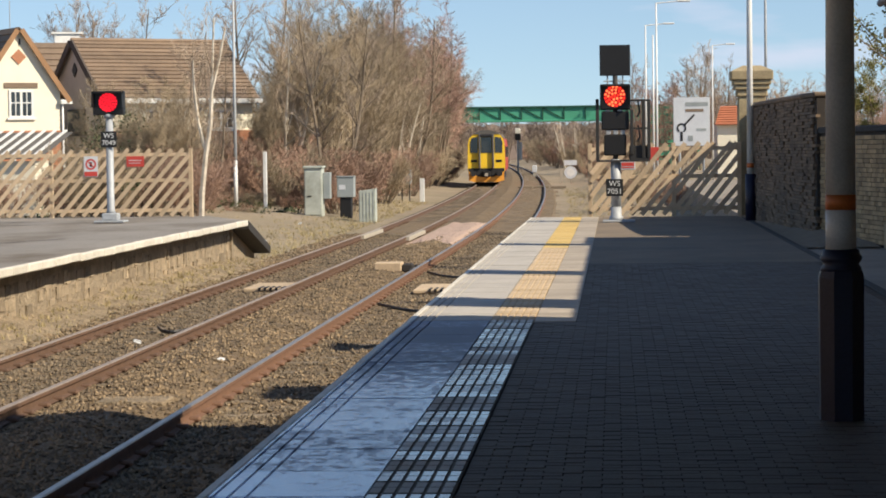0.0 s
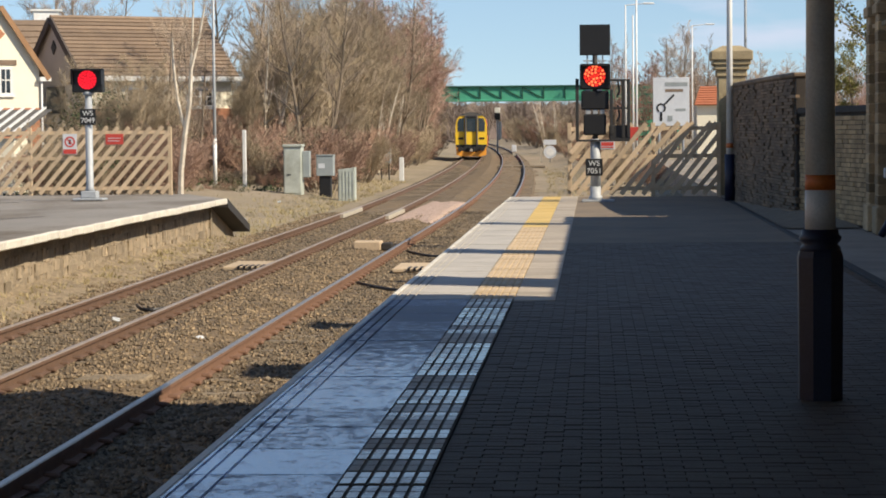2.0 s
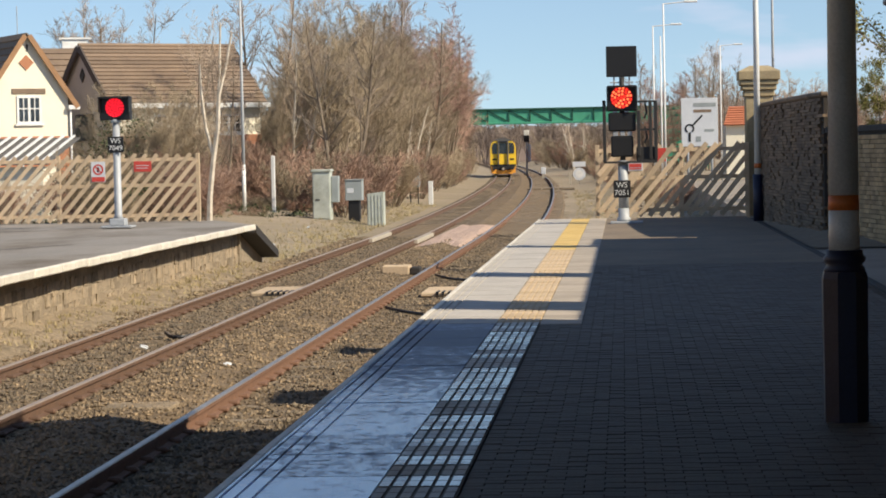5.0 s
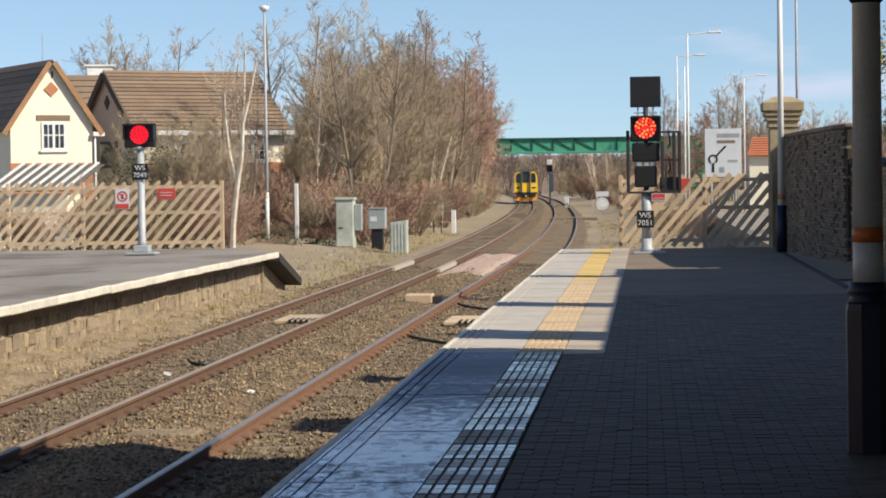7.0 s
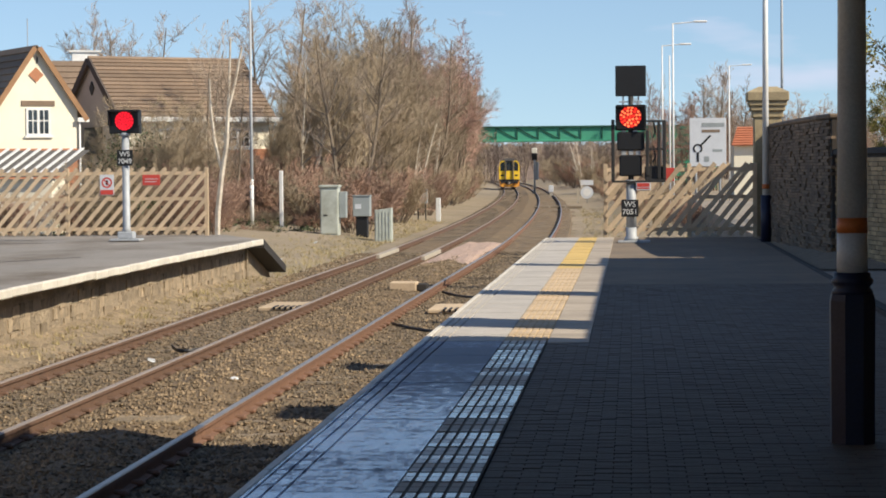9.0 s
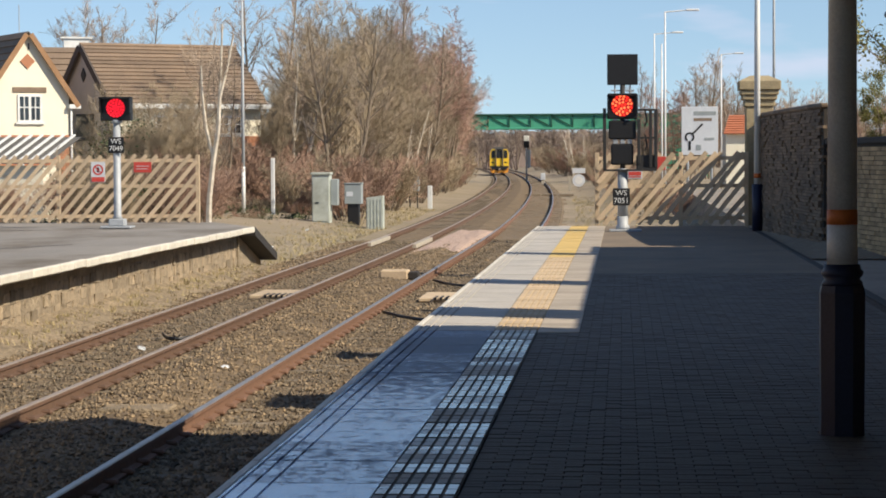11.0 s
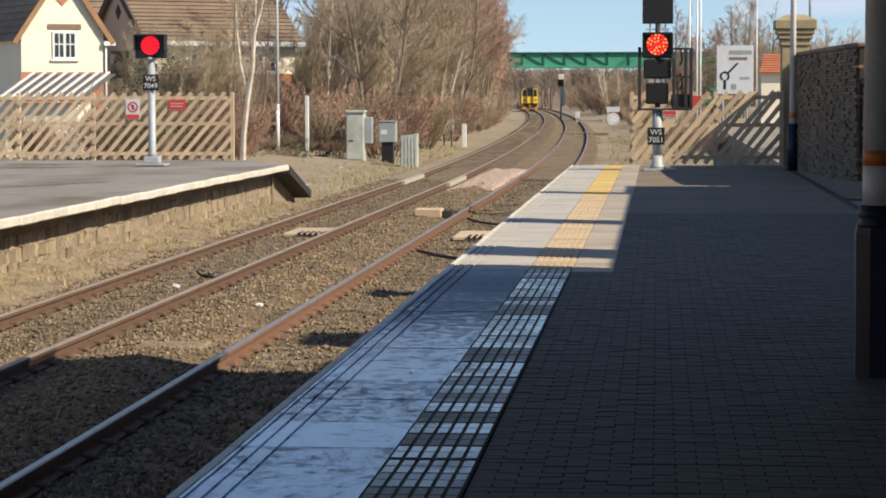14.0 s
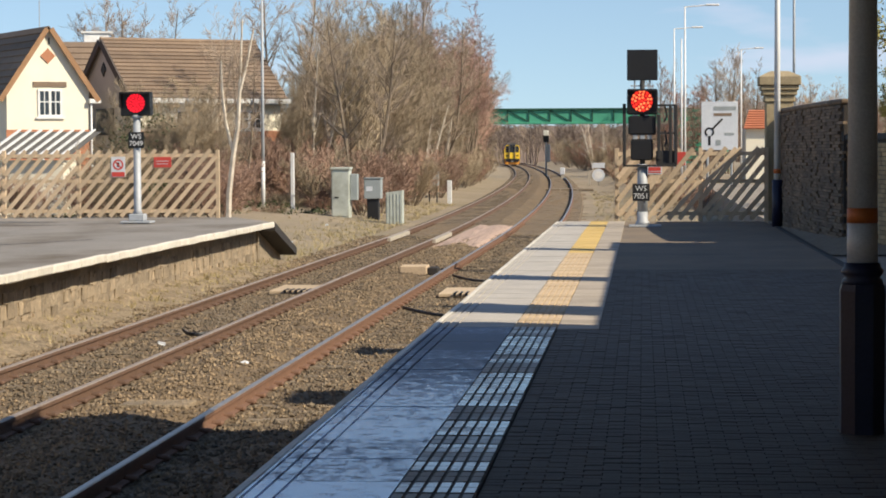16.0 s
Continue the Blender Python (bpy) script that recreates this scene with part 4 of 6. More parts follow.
def build_signal_right():
    s = thing("platform_signal", pose(0.038, 53.0, 0), "tall signal with stacked black heads and cage, showing red", "railway signal", "signals")
    bm = B()
    box(bm, -0.30, 0.42, -0.28, 0.28, 0, 0.05, bevel=0.01)
    lathe(bm, [(0.16, 0.05), (0.15, 0.12), (0.12, 0.14), (0.118, 0.34)], 20)
    part("foot", bm, M_GALV, s)
    bm = B()
    lathe(bm, [(0.115, 0.34), (0.112, 1.40)], 20)
    part("post", bm, M_GALV, s)
    bm = B()
    lathe(bm, [(0.06, 1.40), (0.055, 3.28)], 12)
    part("mast", bm, M_CAGE, s)
    bm = B()
    box(bm, -0.34, 0.34, -0.06, 0.10, 3.26, 3.94, bevel=0.012)
    part("route_board", bm, M_BLACK, s, "blank dark square board")
    bm = B()
    for x in (-0.17, 0.0, 0.17):
        tube(bm, (x, 0, 3.02), (x, 0, 3.28), 0.018, n=8)
    box(bm, -0.26, 0.26, -0.02, 0.02, 3.12, 3.15)
    part("bracket", bm, M_GALV, s)
    bm = B()
    box(bm, -0.34, 0.34, -0.14, 0.14, 2.50, 3.07, bevel=0.03)
    part("head", bm, M_BLACK, s)
    led_disc(s, -0.01, 2.80, -0.145, 0.225, M_LEDR, M_LEDHOT)
    bm = B()
    box(bm, -0.30, 0.30, -0.30, -0.14, 3.02, 3.05)
    box(bm, -0.33, -0.30, -0.26, -0.14, 2.6, 3.05)
    box(bm, 0.30, 0.33, -0.26, -0.14, 2.6, 3.05)
    part("hood", bm, M_BLACK, s)
    bm = B()
    box(bm, -0.31, 0.30, -0.13, 0.13, 2.05, 2.47, bevel=0.03)
    part("lower_head", bm, M_BLACK, s)
    bm = B()
    box(bm, -0.26, 0.24, -0.12, 0.13, 1.48, 1.95, bevel=0.03)
    part("route_indicator", bm, M_BLACK, s)
    for x, z0, z1 in ((-0.16, 1.95, 2.05), (0.0, 1.95, 2.05), (0.16, 1.95, 2.05), (-0.16, 2.46, 2.51), (0.10, 2.46, 2.51)):
        bm = B()
        box(bm, x - 0.05, x + 0.05, -0.1, 0.0, z0, z1, bevel=0.008)
        part("clamp", bm, M_GALV, s)
    # side cage of flat bars with a small ladder and a floor plate
    for x, y, z0, z1 in ((-0.40, -0.15, 1.36, 2.74), (-0.40, 0.25, 1.36, 2.74), (0.36, -0.15, 1.5, 2.5), (0.62, -0.15, 1.42, 2.70), (0.74, -0.15, 1.42, 2.72), (0.74, 0.35, 1.42, 2.72)):
        bm = B()
        box(bm, x - 0.036, x + 0.036, y - 0.03, y + 0.03, z0, z1, bevel=0.008)
        part("cage_bar", bm, M_CAGE, s)
    for z in (1.40, 2.08, 2.70):
        bm = B()
        box(bm, 0.34, 0.77, -0.17, -0.13, z - 0.022, z + 0.022)
        box(bm, 0.72, 0.76, -0.15, 0.35, z - 0.022, z + 0.022)
        part("cage_rail", bm, M_CAGE, s)
    bm = B()
    box(bm, -0.42, 0.76, -0.18, 0.38, 1.34, 1.385)
    part("floor_plate", bm, M_CAGE, s)
    bm = B()
    box(bm, -0.42, -0.38, -0.18, 0.3, 2.70, 2.74)
    part("cage_rail", bm, M_CAGE, s)
    bm = B()
    box(bm, 0.30, 0.72, -0.12, 0.0, 1.385, 1.70, bevel=0.02)
    part("junction_box", bm, M_CAGE, s)
    for x, z in ((0.50, 2.45), (0.50, 1.9)):
        bm = B()
        tube(bm, (x, -0.12, z + 0.25), (x + 0.04, -0.12, z), 0.02, n=8)
        tube(bm, (x + 0.04, -0.12, z), (x - 0.02, -0.12, z - 0.12), 0.02, n=8)
        part("cable", bm, M_CAGE, s)
    plate(s, -0.03, 0.77, -0.13, ("WS", "7051"))


build_signal_left()
build_signal_right()


# ---- poles and lamps ----
def build_pole(name, m, h, label, cat, group="", r=0.06, arm=0.0, white=None, navy=0.0):
    p = thing(name, m, label, cat, group)
    bm = B()
    if navy:
        lathe(bm, [(r * 1.5, 0), (r * 1.5, navy)], 14)
        part("base", bm, M_NAVY, p, "navy painted base")
        bm = B()
        lathe(bm, [(r * 1.05, navy + 0.14), (r * 1.05, navy + 0.24)], 14)
        part("band", bm, M_ORANGE, p)
        bm = B()
    lathe(bm, [(r, navy), (r * 0.6, h)], 12)
    if arm:
        tube(bm, (0, 0, h - 0.02), (arm, 0, h + 0.06), r * 0.5, r * 0.4, 8)
    part("post", bm, M_WHITE if white is None else white, p)
    if arm:
        bm = B()
        box(bm, arm - 0.1, arm + 0.50, -0.10, 0.10, h + 0.02, h + 0.11, bevel=0.03)
        part("lantern", bm, M_COLGREY, p)
    return p


build_pole("lamp_post", pose(3.01, 52.9, 0), 8.5, "white platform lamp post with navy foot", "lamp post", "", 0.075, navy=1.04)
build_pole("flag_pole", pose(4.7, 74, -0.3), 11, "thin pale mast behind the wall", "mast", "", 0.05, white=M_GALV)
for x, y, h, a in ((1.9, 105, 8.0, 1.0), (1.68, 124, 8.0, 1.0), (1.93, 116, 7.1, 0), (6.2, 150, 8.0, 0.9)):
    build_pole("street_lamp", pose(x, y, -0.5), h + 0.5, "tall galvanised street lamp with flat lantern", "street lamp", "street lamps", 0.055, arm=a, white=M_COLGREY)
lp = build_pole("lamp_post", pose(-16.06, 100, -0.8), 9.8, "tall grey lamp post by the line, white lower part", "lamp post", "", 0.078, white=M_GALV)
bm = B()
lathe(bm, [(0.086, 0.0), (0.084, 2.1)], 12)
part("painted_foot", bm, M_WHITE, lp)
bm = B()
lathe(bm, [(0.05, 9.78), (0.17, 9.86), (0.23, 9.99), (0.05, 10.05)], 14)
part("lantern", bm, M_COLGREY, lp)


def build_marker(x, y, h, r, label):
    p = thing("marker_post", pose(x, y, ground_z(x, y)), label, "marker post", "marker posts")
    bm = B()
    box(bm, -r, r, -r, r, -0.1, h, bevel=0.015)
    part("post", bm, M_WHITE, p)


build_marker(-14.5, 98, 2.35, 0.075, "plain white timber marker post by the bushes")
build_marker(-10.3, 127, 1.25, 0.12, "short white concrete marker post by the track")


# ---- lineside cabinets ----
def build_cabinets():
    g = lambda x, y: ground_z(x, y) - 0.03
    c = thing("signal_cabinet", pose(-11.95, 94, g(-11.95, 94)), "tall pale grey-green lineside equipment cabinet", "equipment cabinet", "lineside cabinets")
    bm = B()
    box(bm, -0.36, 0.36, -0.3, 0.5, 0.0, 1.92, bevel=0.02)
    part("body", bm, M_CABINET, c)
    bm = B()
    box(bm, -0.32, 0.32, -0.325, -0.302, 0.08, 1.80, bevel=0.006)
    d = part("door", bm, M_CABINET, c)
    bm = B()
    box(bm, -0.22, -0.06, -0.35, -0.326, 0.8, 0.84)
    part("handle", bm, M_BLACK, d)
    bm = B()
    box(bm, -0.40, 0.40, -0.36, 0.54, 1.922, 2.02, bevel=0.02)
    part("roof", bm, M_CABINET, c)
    bm = B()
    box(bm, 0.37, 0.66, -0.1, 0.4, 0.7, 1.75, bevel=0.02)
    part("side_box", bm, M_CABGREY, c)
    c = thing("signal_cabinet", pose(-10.72, 94.5, g(-10.72, 94.5)), "grey lineside box on a black plinth", "equipment cabinet", "lineside cabinets")
    bm = B()
    box(bm, -0.23, 0.23, -0.2, 0.3, 0, 0.86, bevel=0.02)
    part("plinth", bm, M_BLACK, c, "black plinth")
    bm = B()
    box(bm, -0.34, 0.34, -0.28, 0.36, 0.86, 1.66, bevel=0.02)
    b = part("body", bm, M_CABGREY, c)
    bm = B()
    box(bm, -0.26, 0.0, -0.292, -0.281, 1.17, 1.36)
    part("label_plate", bm, M_SIGNW, b)
    bm = B()
    box(bm, -0.36, 0.36, -0.31, 0.38, 1.662, 1.71, bevel=0.01)
    part("roof", bm, M_CABGREY, c)
    c = thing("signal_cabinet", pose(-9.55, 91.5, g(-9.55, 91.5)), "low pale ribbed lineside cabinet with sloping roof", "equipment cabinet", "lineside cabinets")
    bm = B()
    prism(bm, [(-0.32, 0), (0.32, 0), (0.32, 1.34), (-0.32, 1.26)], -0.2, 0.5, "y")
    part("body", bm, M_CABINET, c)
    for i in range(5):
        bm = B()
        box(bm, -0.28 + i * 0.13, -0.24 + i * 0.13, -0.222, -0.202, 0.05, 1.22)
        part("rib", bm, M_CABINET, c)
    c = thing("signal_cabinet", pose(-11.0, 125, g(-11.0, 125)), "small grey lineside box on legs among bushes", "equipment cabinet", "lineside cabinets")
    bm = B()
    box(bm, -0.30, 0.30, -0.2, 0.2, 0.95, 1.70, bevel=0.02)
    part("body", bm, M_CABGREY, c)
    for x in (-0.2, 0.2):
        bm = B()
        box(bm, x - 0.03, x + 0.03, -0.03, 0.03, 0, 0.95)
        part("leg", bm, M_CAGE, c)
    bm = B()
    box(bm, -0.20, 0.0, -0.215, -0.201, 1.3, 1.5)
    part("label_plate", bm, M_SIGNW, c)


build_cabinets()


# ---- footbridge ----
def build_bridge():
    z0, z1, y, x0, x1 = 4.5, 6.16, 251.0, -24, 9.2
    b = thing("footbridge", pose(0, y, 0), "green steel truss footbridge over the railway", "footbridge")
    bm = B()
    box(bm, x0, x1, 0.1, 0.16, z0 + 0.15, z1 - 0.12)
    part("side_panel", bm, M_GREEN, b)
    for z, h in ((z0, 0.22), (z1 - 0.18, 0.18)):
        bm = B()
        box(bm, x0, x1, -0.12, 0.28, z, z + h, bevel=0.02)
        part("chord", bm, M_DKGREEN if z > z0 else M_GREEN, b)
    bm = B()
    box(bm, x0, x1, 0.2, 2.2, z0 + 0.1, z0 + 0.3)
    part("deck", bm, M_GREEN, b)
    bm = B()
    box(bm, x0, x1, 2.1, 2.2, z0, z1)
    part("rear_panel", bm, M_GREEN, b)
    x = -14.2
    k = 0
    while x < x1:
        bm = B()
        box(bm, x - 0.06, x + 0.06, 0.0, 0.1, z0 + 0.2, z1 - 0.15)
        part("upright", bm, M_DKGREEN, b)
        if k < 5 and x - 2.2 > x0:
            bm = B()
            p0, p1 = Vector((x - 2.15, 0.0, z1 - 0.25)), Vector((x, 0.0, z0 + 0.25))
            d = p1 - p0
            m = Matrix.Translation(p0) @ Matrix.Rotation(-math.atan2(d.z, d.x), 4, "Y")
            box(bm, 0, d.length, 0.0, 0.09, -0.055, 0.055, m)
            part("diagonal", bm, M_DKGREEN, b)
        x += 2.24
        k += 1
    for xx in (x0 + 1, 6.0, 9.0):
        bm = B()
        box(bm, xx - 0.2, xx + 0.2, 0.3, 0.7, -1.3, z0)
        part("pier", bm, M_GREEN, b)
    # stair flight at the car park side
    for i in range(10):
        bm = B()
        box(bm, 3.7, 6.3, -0.6 - i * 0.55, -0.1 - i * 0.55, z0 - 0.1 - i * 0.45, z0 + 0.05 - i * 0.45)
        part("step", bm, M_GREEN, b)
    for z in (0.9, 2.1, 3.2, 4.0, 4.8, 5.6):
        bm = B()
        box(bm, 3.7, 6.3, -6.3, -6.2, z, z + 0.3)
        part("stair_rail", bm, M_GREEN, b)


build_bridge()


# ---- distant railway furniture ----
def build_far_furniture():
    s = thing("line_signal", pose(-10.3, 255, ground_z(-10.3, 255)), "distant grey signal post between bushes", "railway signal")
    bm = B()
    tube(bm, (0, 0, 0), (0, 0, 4.9), 0.1, n=10)
    part("post", bm, M_GALV, s)
    bm = B()
    box(bm, -0.3, 0.3, -0.2, 0.2, 3.7, 4.4, bevel=0.03)
    part("head", bm, M_BLACK, s)
    bm = B()
    box(bm, -0.28, 0.28, -0.3, 0.0, 4.45, 5.0, bevel=0.03)
    part("top_box", bm, M_COLGREY, s)
    bm = B()
    box(bm, 0.12, 0.45, -0.2, 0.1, 1.6, 3.5, bevel=0.03)
    part("side_box", bm, M_GALV, s)
    r = thing("round_sign", pose(-3.45, 188, ground_z(-3.5, 188) - 0.12), "white round lineside board with plate above", "sign")
    bm = B()
    tube(bm, (0, 0.06, 0.95), (0, 0, 0.95), 0.50, n=28)
    part("disc", bm, M_SIGNW, r)
    bm = B()
    tube(bm, (0, -0.012, 0.95), (0, 0.0, 0.95), 0.30, n=24)
    part("disc_center", bm, M_COLGREY, r)
    bm = B()
    box(bm, -0.5, 0.5, 0.0, 0.05, 1.52, 1.92, bevel=0.01)
    part("plate", bm, M_SIGNW, r)
    bm = B()
    box(bm, -0.8, -0.62, 0.0, 0.15, 0.0, 1.3)
    box(bm, -0.06, 0.06, 0.06, 0.12, 0.0, 1.6)
    part("post", bm, M_CONC, r)
    c = thing("lineside_box", pose(-7.7, 230, ground_z(-7.7, 230)), "small white equipment box by the track", "equipment box")
    bm = B()
    box(bm, -0.22, 0.22, -0.2, 0.2, 0.5, 1.15, bevel=0.03)
    part("body", bm, M_SIGNW, c)
    bm = B()
    box(bm, -0.15, 0.15, -0.15, 0.15, 0, 0.5)
    part("leg", bm, M_CONC, c)
    # board crossing and rail-end markers
    cr = thing("board_crossing", pose(0, 0, 0), "pale boards of a track crossing", "track crossing", kind="structure")
    for k in range(4, 7):
        x = -9.2 + k * 1.15 + bend(165)
        bm = B()
        box(bm, x, x + 1.0, 164, 166.2, RAIL - 0.18, RAIL - 0.045, bevel=0.01)
        part("board", bm, M_SLEEPER, cr)


build_far_furniture()


def build_track_details():
    def heap(x0, x1, y0, y1):
        nx, ny = 20, 26
        vs, fs = [], []
        for j in range(ny + 1):
            for i in range(nx + 1):
                u, v = i / nx, j / ny
                e = min(u, 1 - u, v, 1 - v) * 6
                z = RAIL - 0.17 + min(1, e) * 0.12 + 0.03 * noise.noise((u * 14, v * 14, 2))
                vs.append((x0 + (x1 - x0) * u, y0 + (y1 - y0) * v + 1.2 * noise.noise((u * 4, 3, 5)), z))
        for j in range(ny):
            for i in range(nx):
                k = j * (nx + 1) + i
                fs.append((k, k + 1, k + nx + 2, k + nx + 1))
        me = bpy.data.meshes.new("fresh_ballast")
        me.from_pydata(vs, [], fs)
        me.materials.append(M_PINK)
        tagged(new("fresh_ballast", me), "patch of clean pinkish ballast between tracks", "ballast", kind="structure")
    heap(-6.05, -4.55, 66, 88)
    # treadles and boxes between the rails
    for x, y, w in ((-6.75, 46.5, 0.9), (-3.42, 45.6, 0.8)):
        t = thing("track_equipment", pose(x, y, RAIL - 0.16), "flat pale track box with dark slots", "track equipment", "track boxes")
        bm = B()
        box(bm, -w / 2, w / 2, -1.0, 1.0, 0.0, 0.075, bevel=0.015)
        part("lid", bm, M_TACDRY, t)
        for i in range(5):
            bm = B()
            box(bm, -w / 2 + 0.30 + 0.11 * i, -w / 2 + 0.345 + 0.11 * i, -1.05, -0.5, 0.03, 0.09)
            part("rod", bm, M_BLACK, t)
    c = thing("cable_box", pose(-5.0, 52.5, RAIL - 0.13), "tan weathered box between the tracks", "equipment box")
    bm = B()
    box(bm, -0.32, 0.28, -0.35, 0.35, 0, 0.20, bevel=0.02)
    part("body", bm, M_WOOD, c)
    bm = B()
    box(bm, 0.29, 0.52, -0.25, 0.25, 0, 0.16, bevel=0.02)
    part("dark_end", bm, M_DARK, c)
    c = thing("ballast_board", pose(-5.12, 24.9, RAIL - 0.115), "tan timber board half sunk in ballast", "board")
    bm = B()
    box(bm, -0.38, 0.36, -0.3, 0.3, -0.06, 0.05, bevel=0.015)
    part("board", bm, M_BANK, c)
    for x, y in ((R1 + 0.0, 74.5), (R2, 73.0)):
        t = thing("rail_joint_cover", pose(x + 0.05 + bend(y), y, RAIL - 0.03), "pale cover along the rail at a joint", "rail joint", "rail joints")
        bm = B()
        box(bm, -0.09, 0.09, -3.0, 3.0, -0.10, 0.022, bevel=0.01)
        part("cover", bm, M_CONC, t)
    for (x0, y0), (x1, y1) in (((-4.1, 40.8), (-2.5, 38.6)), ((-4.1, 51.5), (-2.9, 49.2)), ((-7.0, 35.8), (-6.4, 35.2))):
        w = thing("track_cable", pose(0, 0, 0), "black cable sagging from rail", "cable", "cables")
        bm = B()
        rings = []
        for i in range(11):
            u = i / 10
            p = Vector((x0 + (x1 - x0) * u, y0 + (y1 - y0) * u - 0.5 * math.sin(math.pi * u), RAIL - 0.10 - 0.02 * math.sin(math.pi * u)))
            rings.append([bm.verts.new(p + Vector((0, math.cos(k) * 0.03, math.sin(k) * 0.03))) for k in (0, 1.05, 2.1, 3.14, 4.2, 5.25)])
        for q, r in zip(rings, rings[1:]):
            for k in range(6):
                bm.faces.new((q[k], q[(k + 1) % 6], r[(k + 1) % 6], r[k]))
        part("sheath", bm, M_BLACK, w)


build_track_details()


def build_litter():
    rnd = random.Random(21)
    for x, y in ((-5.05, 29.9), (-3.05, 22.6), (-6.75, 33.0), (-10.4, 70.0), (-11.2, 84.0)):
        s = thing("paper_scrap", pose(x, y, (RAIL - 0.10) if x > -9 else ground_z(x, y) + 0.05, rnd.uniform(-25, 25), rnd.uniform(-25, 25), rnd.uniform(0, 360)), "crumpled pale scrap lying on the ballast", "litter", "scraps")
        bm = B()
        box(bm, -0.055, 0.055, -0.04, 0.04, -0.015, 0.02, bevel=0.01)
        for v in bm.verts:
            v.co += Vector((rnd.uniform(-0.015, 0.015), rnd.uniform(-0.015, 0.015), rnd.uniform(-0.01, 0.015)))
        part("scrap", bm, M_SIGNW, s)


build_litter()


def build_cracks():
    """Tar-filled cracks over the opposite platform."""
    rnd = random.Random(4)
    for x0, y0, dx, dy, n in ((-19.5, 52.0, 0.62, 0.55, 11), (-14.0, 40.0, 0.30, 0.9, 10), (-17.5, 44.0, 0.55, 0.25, 8)):
        c = thing("tar_seam", pose(0, 0, 0), "dark tar-filled crack in grey tarmac", "crack", "cracks", kind="structure")
        bm = B()
        pts = [(x0, y0)]
        for i in range(n):
            pts.append((pts[-1][0] + dx * rnd.uniform(0.4, 1.4), pts[-1][1] + dy * rnd.uniform(-0.2, 1.5)))
        lo = [bm.verts.new((x, y - 0.12, 0.004)) for x, y in pts]
        hi = [bm.verts.new((x, y + 0.12, 0.004)) for x, y in pts]
        for i in range(n):
            bm.faces.new((lo[i], lo[i + 1], hi[i + 1], hi[i]))
        part("seam", bm, M_DARK, c)


build_cracks()


# ---- the train ----
def build_train():
    t = thing("railcar", pose(0, 0, 0), "single diesel railcar with yellow end and orange skirt", "train")
    prof = [(-1.35, 0.95), (-1.37, 1.8), (-1.33, 2.9), (-1.24, 3.35), (-0.88, 3.72), (-0.4, 3.90), (0, 3.94), (0.4, 3.90), (0.88, 3.72), (1.24, 3.35), (1.33, 2.9), (1.37, 1.8), (1.35, 0.95)]
    bm = B()
    prism(bm, prof, 0.12, 23.2, "y")
    part("body", bm, M_TRAINR, t, "dark red body side")
    bm = B()
    prism(bm, [(x * 1.012, z + 0.015) for x, z in prof[3:10]], 0.16, 23.1, "y")
    part("roof", bm, M_TRAINROOF, t, "dirty grey curved roof")
    bm = B()
    prism(bm, [(x * 0.995, z) for x, z in prof], 0.0, 0.119, "y")
    part("end_panel", bm, M_TRAINY, t)
    bm = B()
    prism(bm, [(-1.0, 3.64), (-0.8, 3.76), (-0.4, 3.92), (0, 3.96), (0.4, 3.92), (0.8, 3.76), (1.0, 3.64)], -0.05, 0.15, "y")
    part("roof_dome", bm, M_TRAINROOF, t)
    for s in (-1, 1):
        bm = B()
        prism(bm, [(s * 0.62, 2.30), (s * 1.16, 2.30), (s * 1.18, 3.05), (s * 1.05, 3.40), (s * 0.62, 3.46)], -0.025, 0.0, "y")
        part("cab_window", bm, M_TGLASS, t)
        bm = B()
        box(bm, s * 0.90 - 0.22, s * 0.90 + 0.22, -0.03, 0.0, 1.62, 1.80, bevel=0.02)
        part("lamp_cluster", bm, M_BLACK, t)
        bm = B()
        box(bm, s * 0.49 - 0.07, s * 0.49 + 0.07, -0.28, 0.0, 1.15, 3.66, bevel=0.04)
        part("gangway_side", bm, M_TRAINROOF, t)
        bm = B()
        tube(bm, (s * 0.95, -0.55, 0.80), (s * 0.95, 0.0, 0.80), 0.20, n=14)
        part("buffer", bm, M_RUBBER, t)
    bm = B()
    box(bm, -0.42, 0.42, -0.30, 0.0, 3.44, 3.66, bevel=0.04)
    part("gangway_top", bm, M_RUBBER, t)
    bm = B()
    box(bm, -0.42, 0.42, -0.08, 0.0, 1.2, 2.28)
    d = part("gangway_door", bm, M_TRAINY, t, "yellow gangway door panel")
    bm = B()
    box(bm, -0.38, 0.38, -0.10, -0.02, 2.30, 3.42)
    part("door_window", bm, M_TGLASS, d)
    bm = B()
    box(bm, -1.30, 1.30, -0.06, 0.10, 0.66, 1.18)
    part("buffer_beam", bm, M_RUBBER, t)
    bm = B()
    box(bm, -0.28, 0.28, -0.40, 0.0, 0.55, 1.0, bevel=0.05)
    part("coupler", bm, M_BLACK, t)
    bm = B()
    tube(bm, (0, -0.43, 0.72), (0, -0.40, 0.72), 0.13, n=14)
    part("coupler_face", bm, M_CONC, t)
    bm = B()
    prism(bm, [(-1.28, 0.98), (-0.98, 0.72), (-0.45, 0.55), (0.45, 0.55), (0.98, 0.72), (1.28, 0.98), (1.28, 0.30), (0.85, 0.18), (-0.85, 0.18), (-1.28, 0.30)], -0.12, -0.02, "y")
    part("skirt", bm, M_TRAINO, t, "orange obstacle deflector")
    bm = B()
    box(bm, -1.2, 1.2, 0.1, 23.0, 0.35, 0.95)
    part("underframe", bm, M_RUBBER, t)
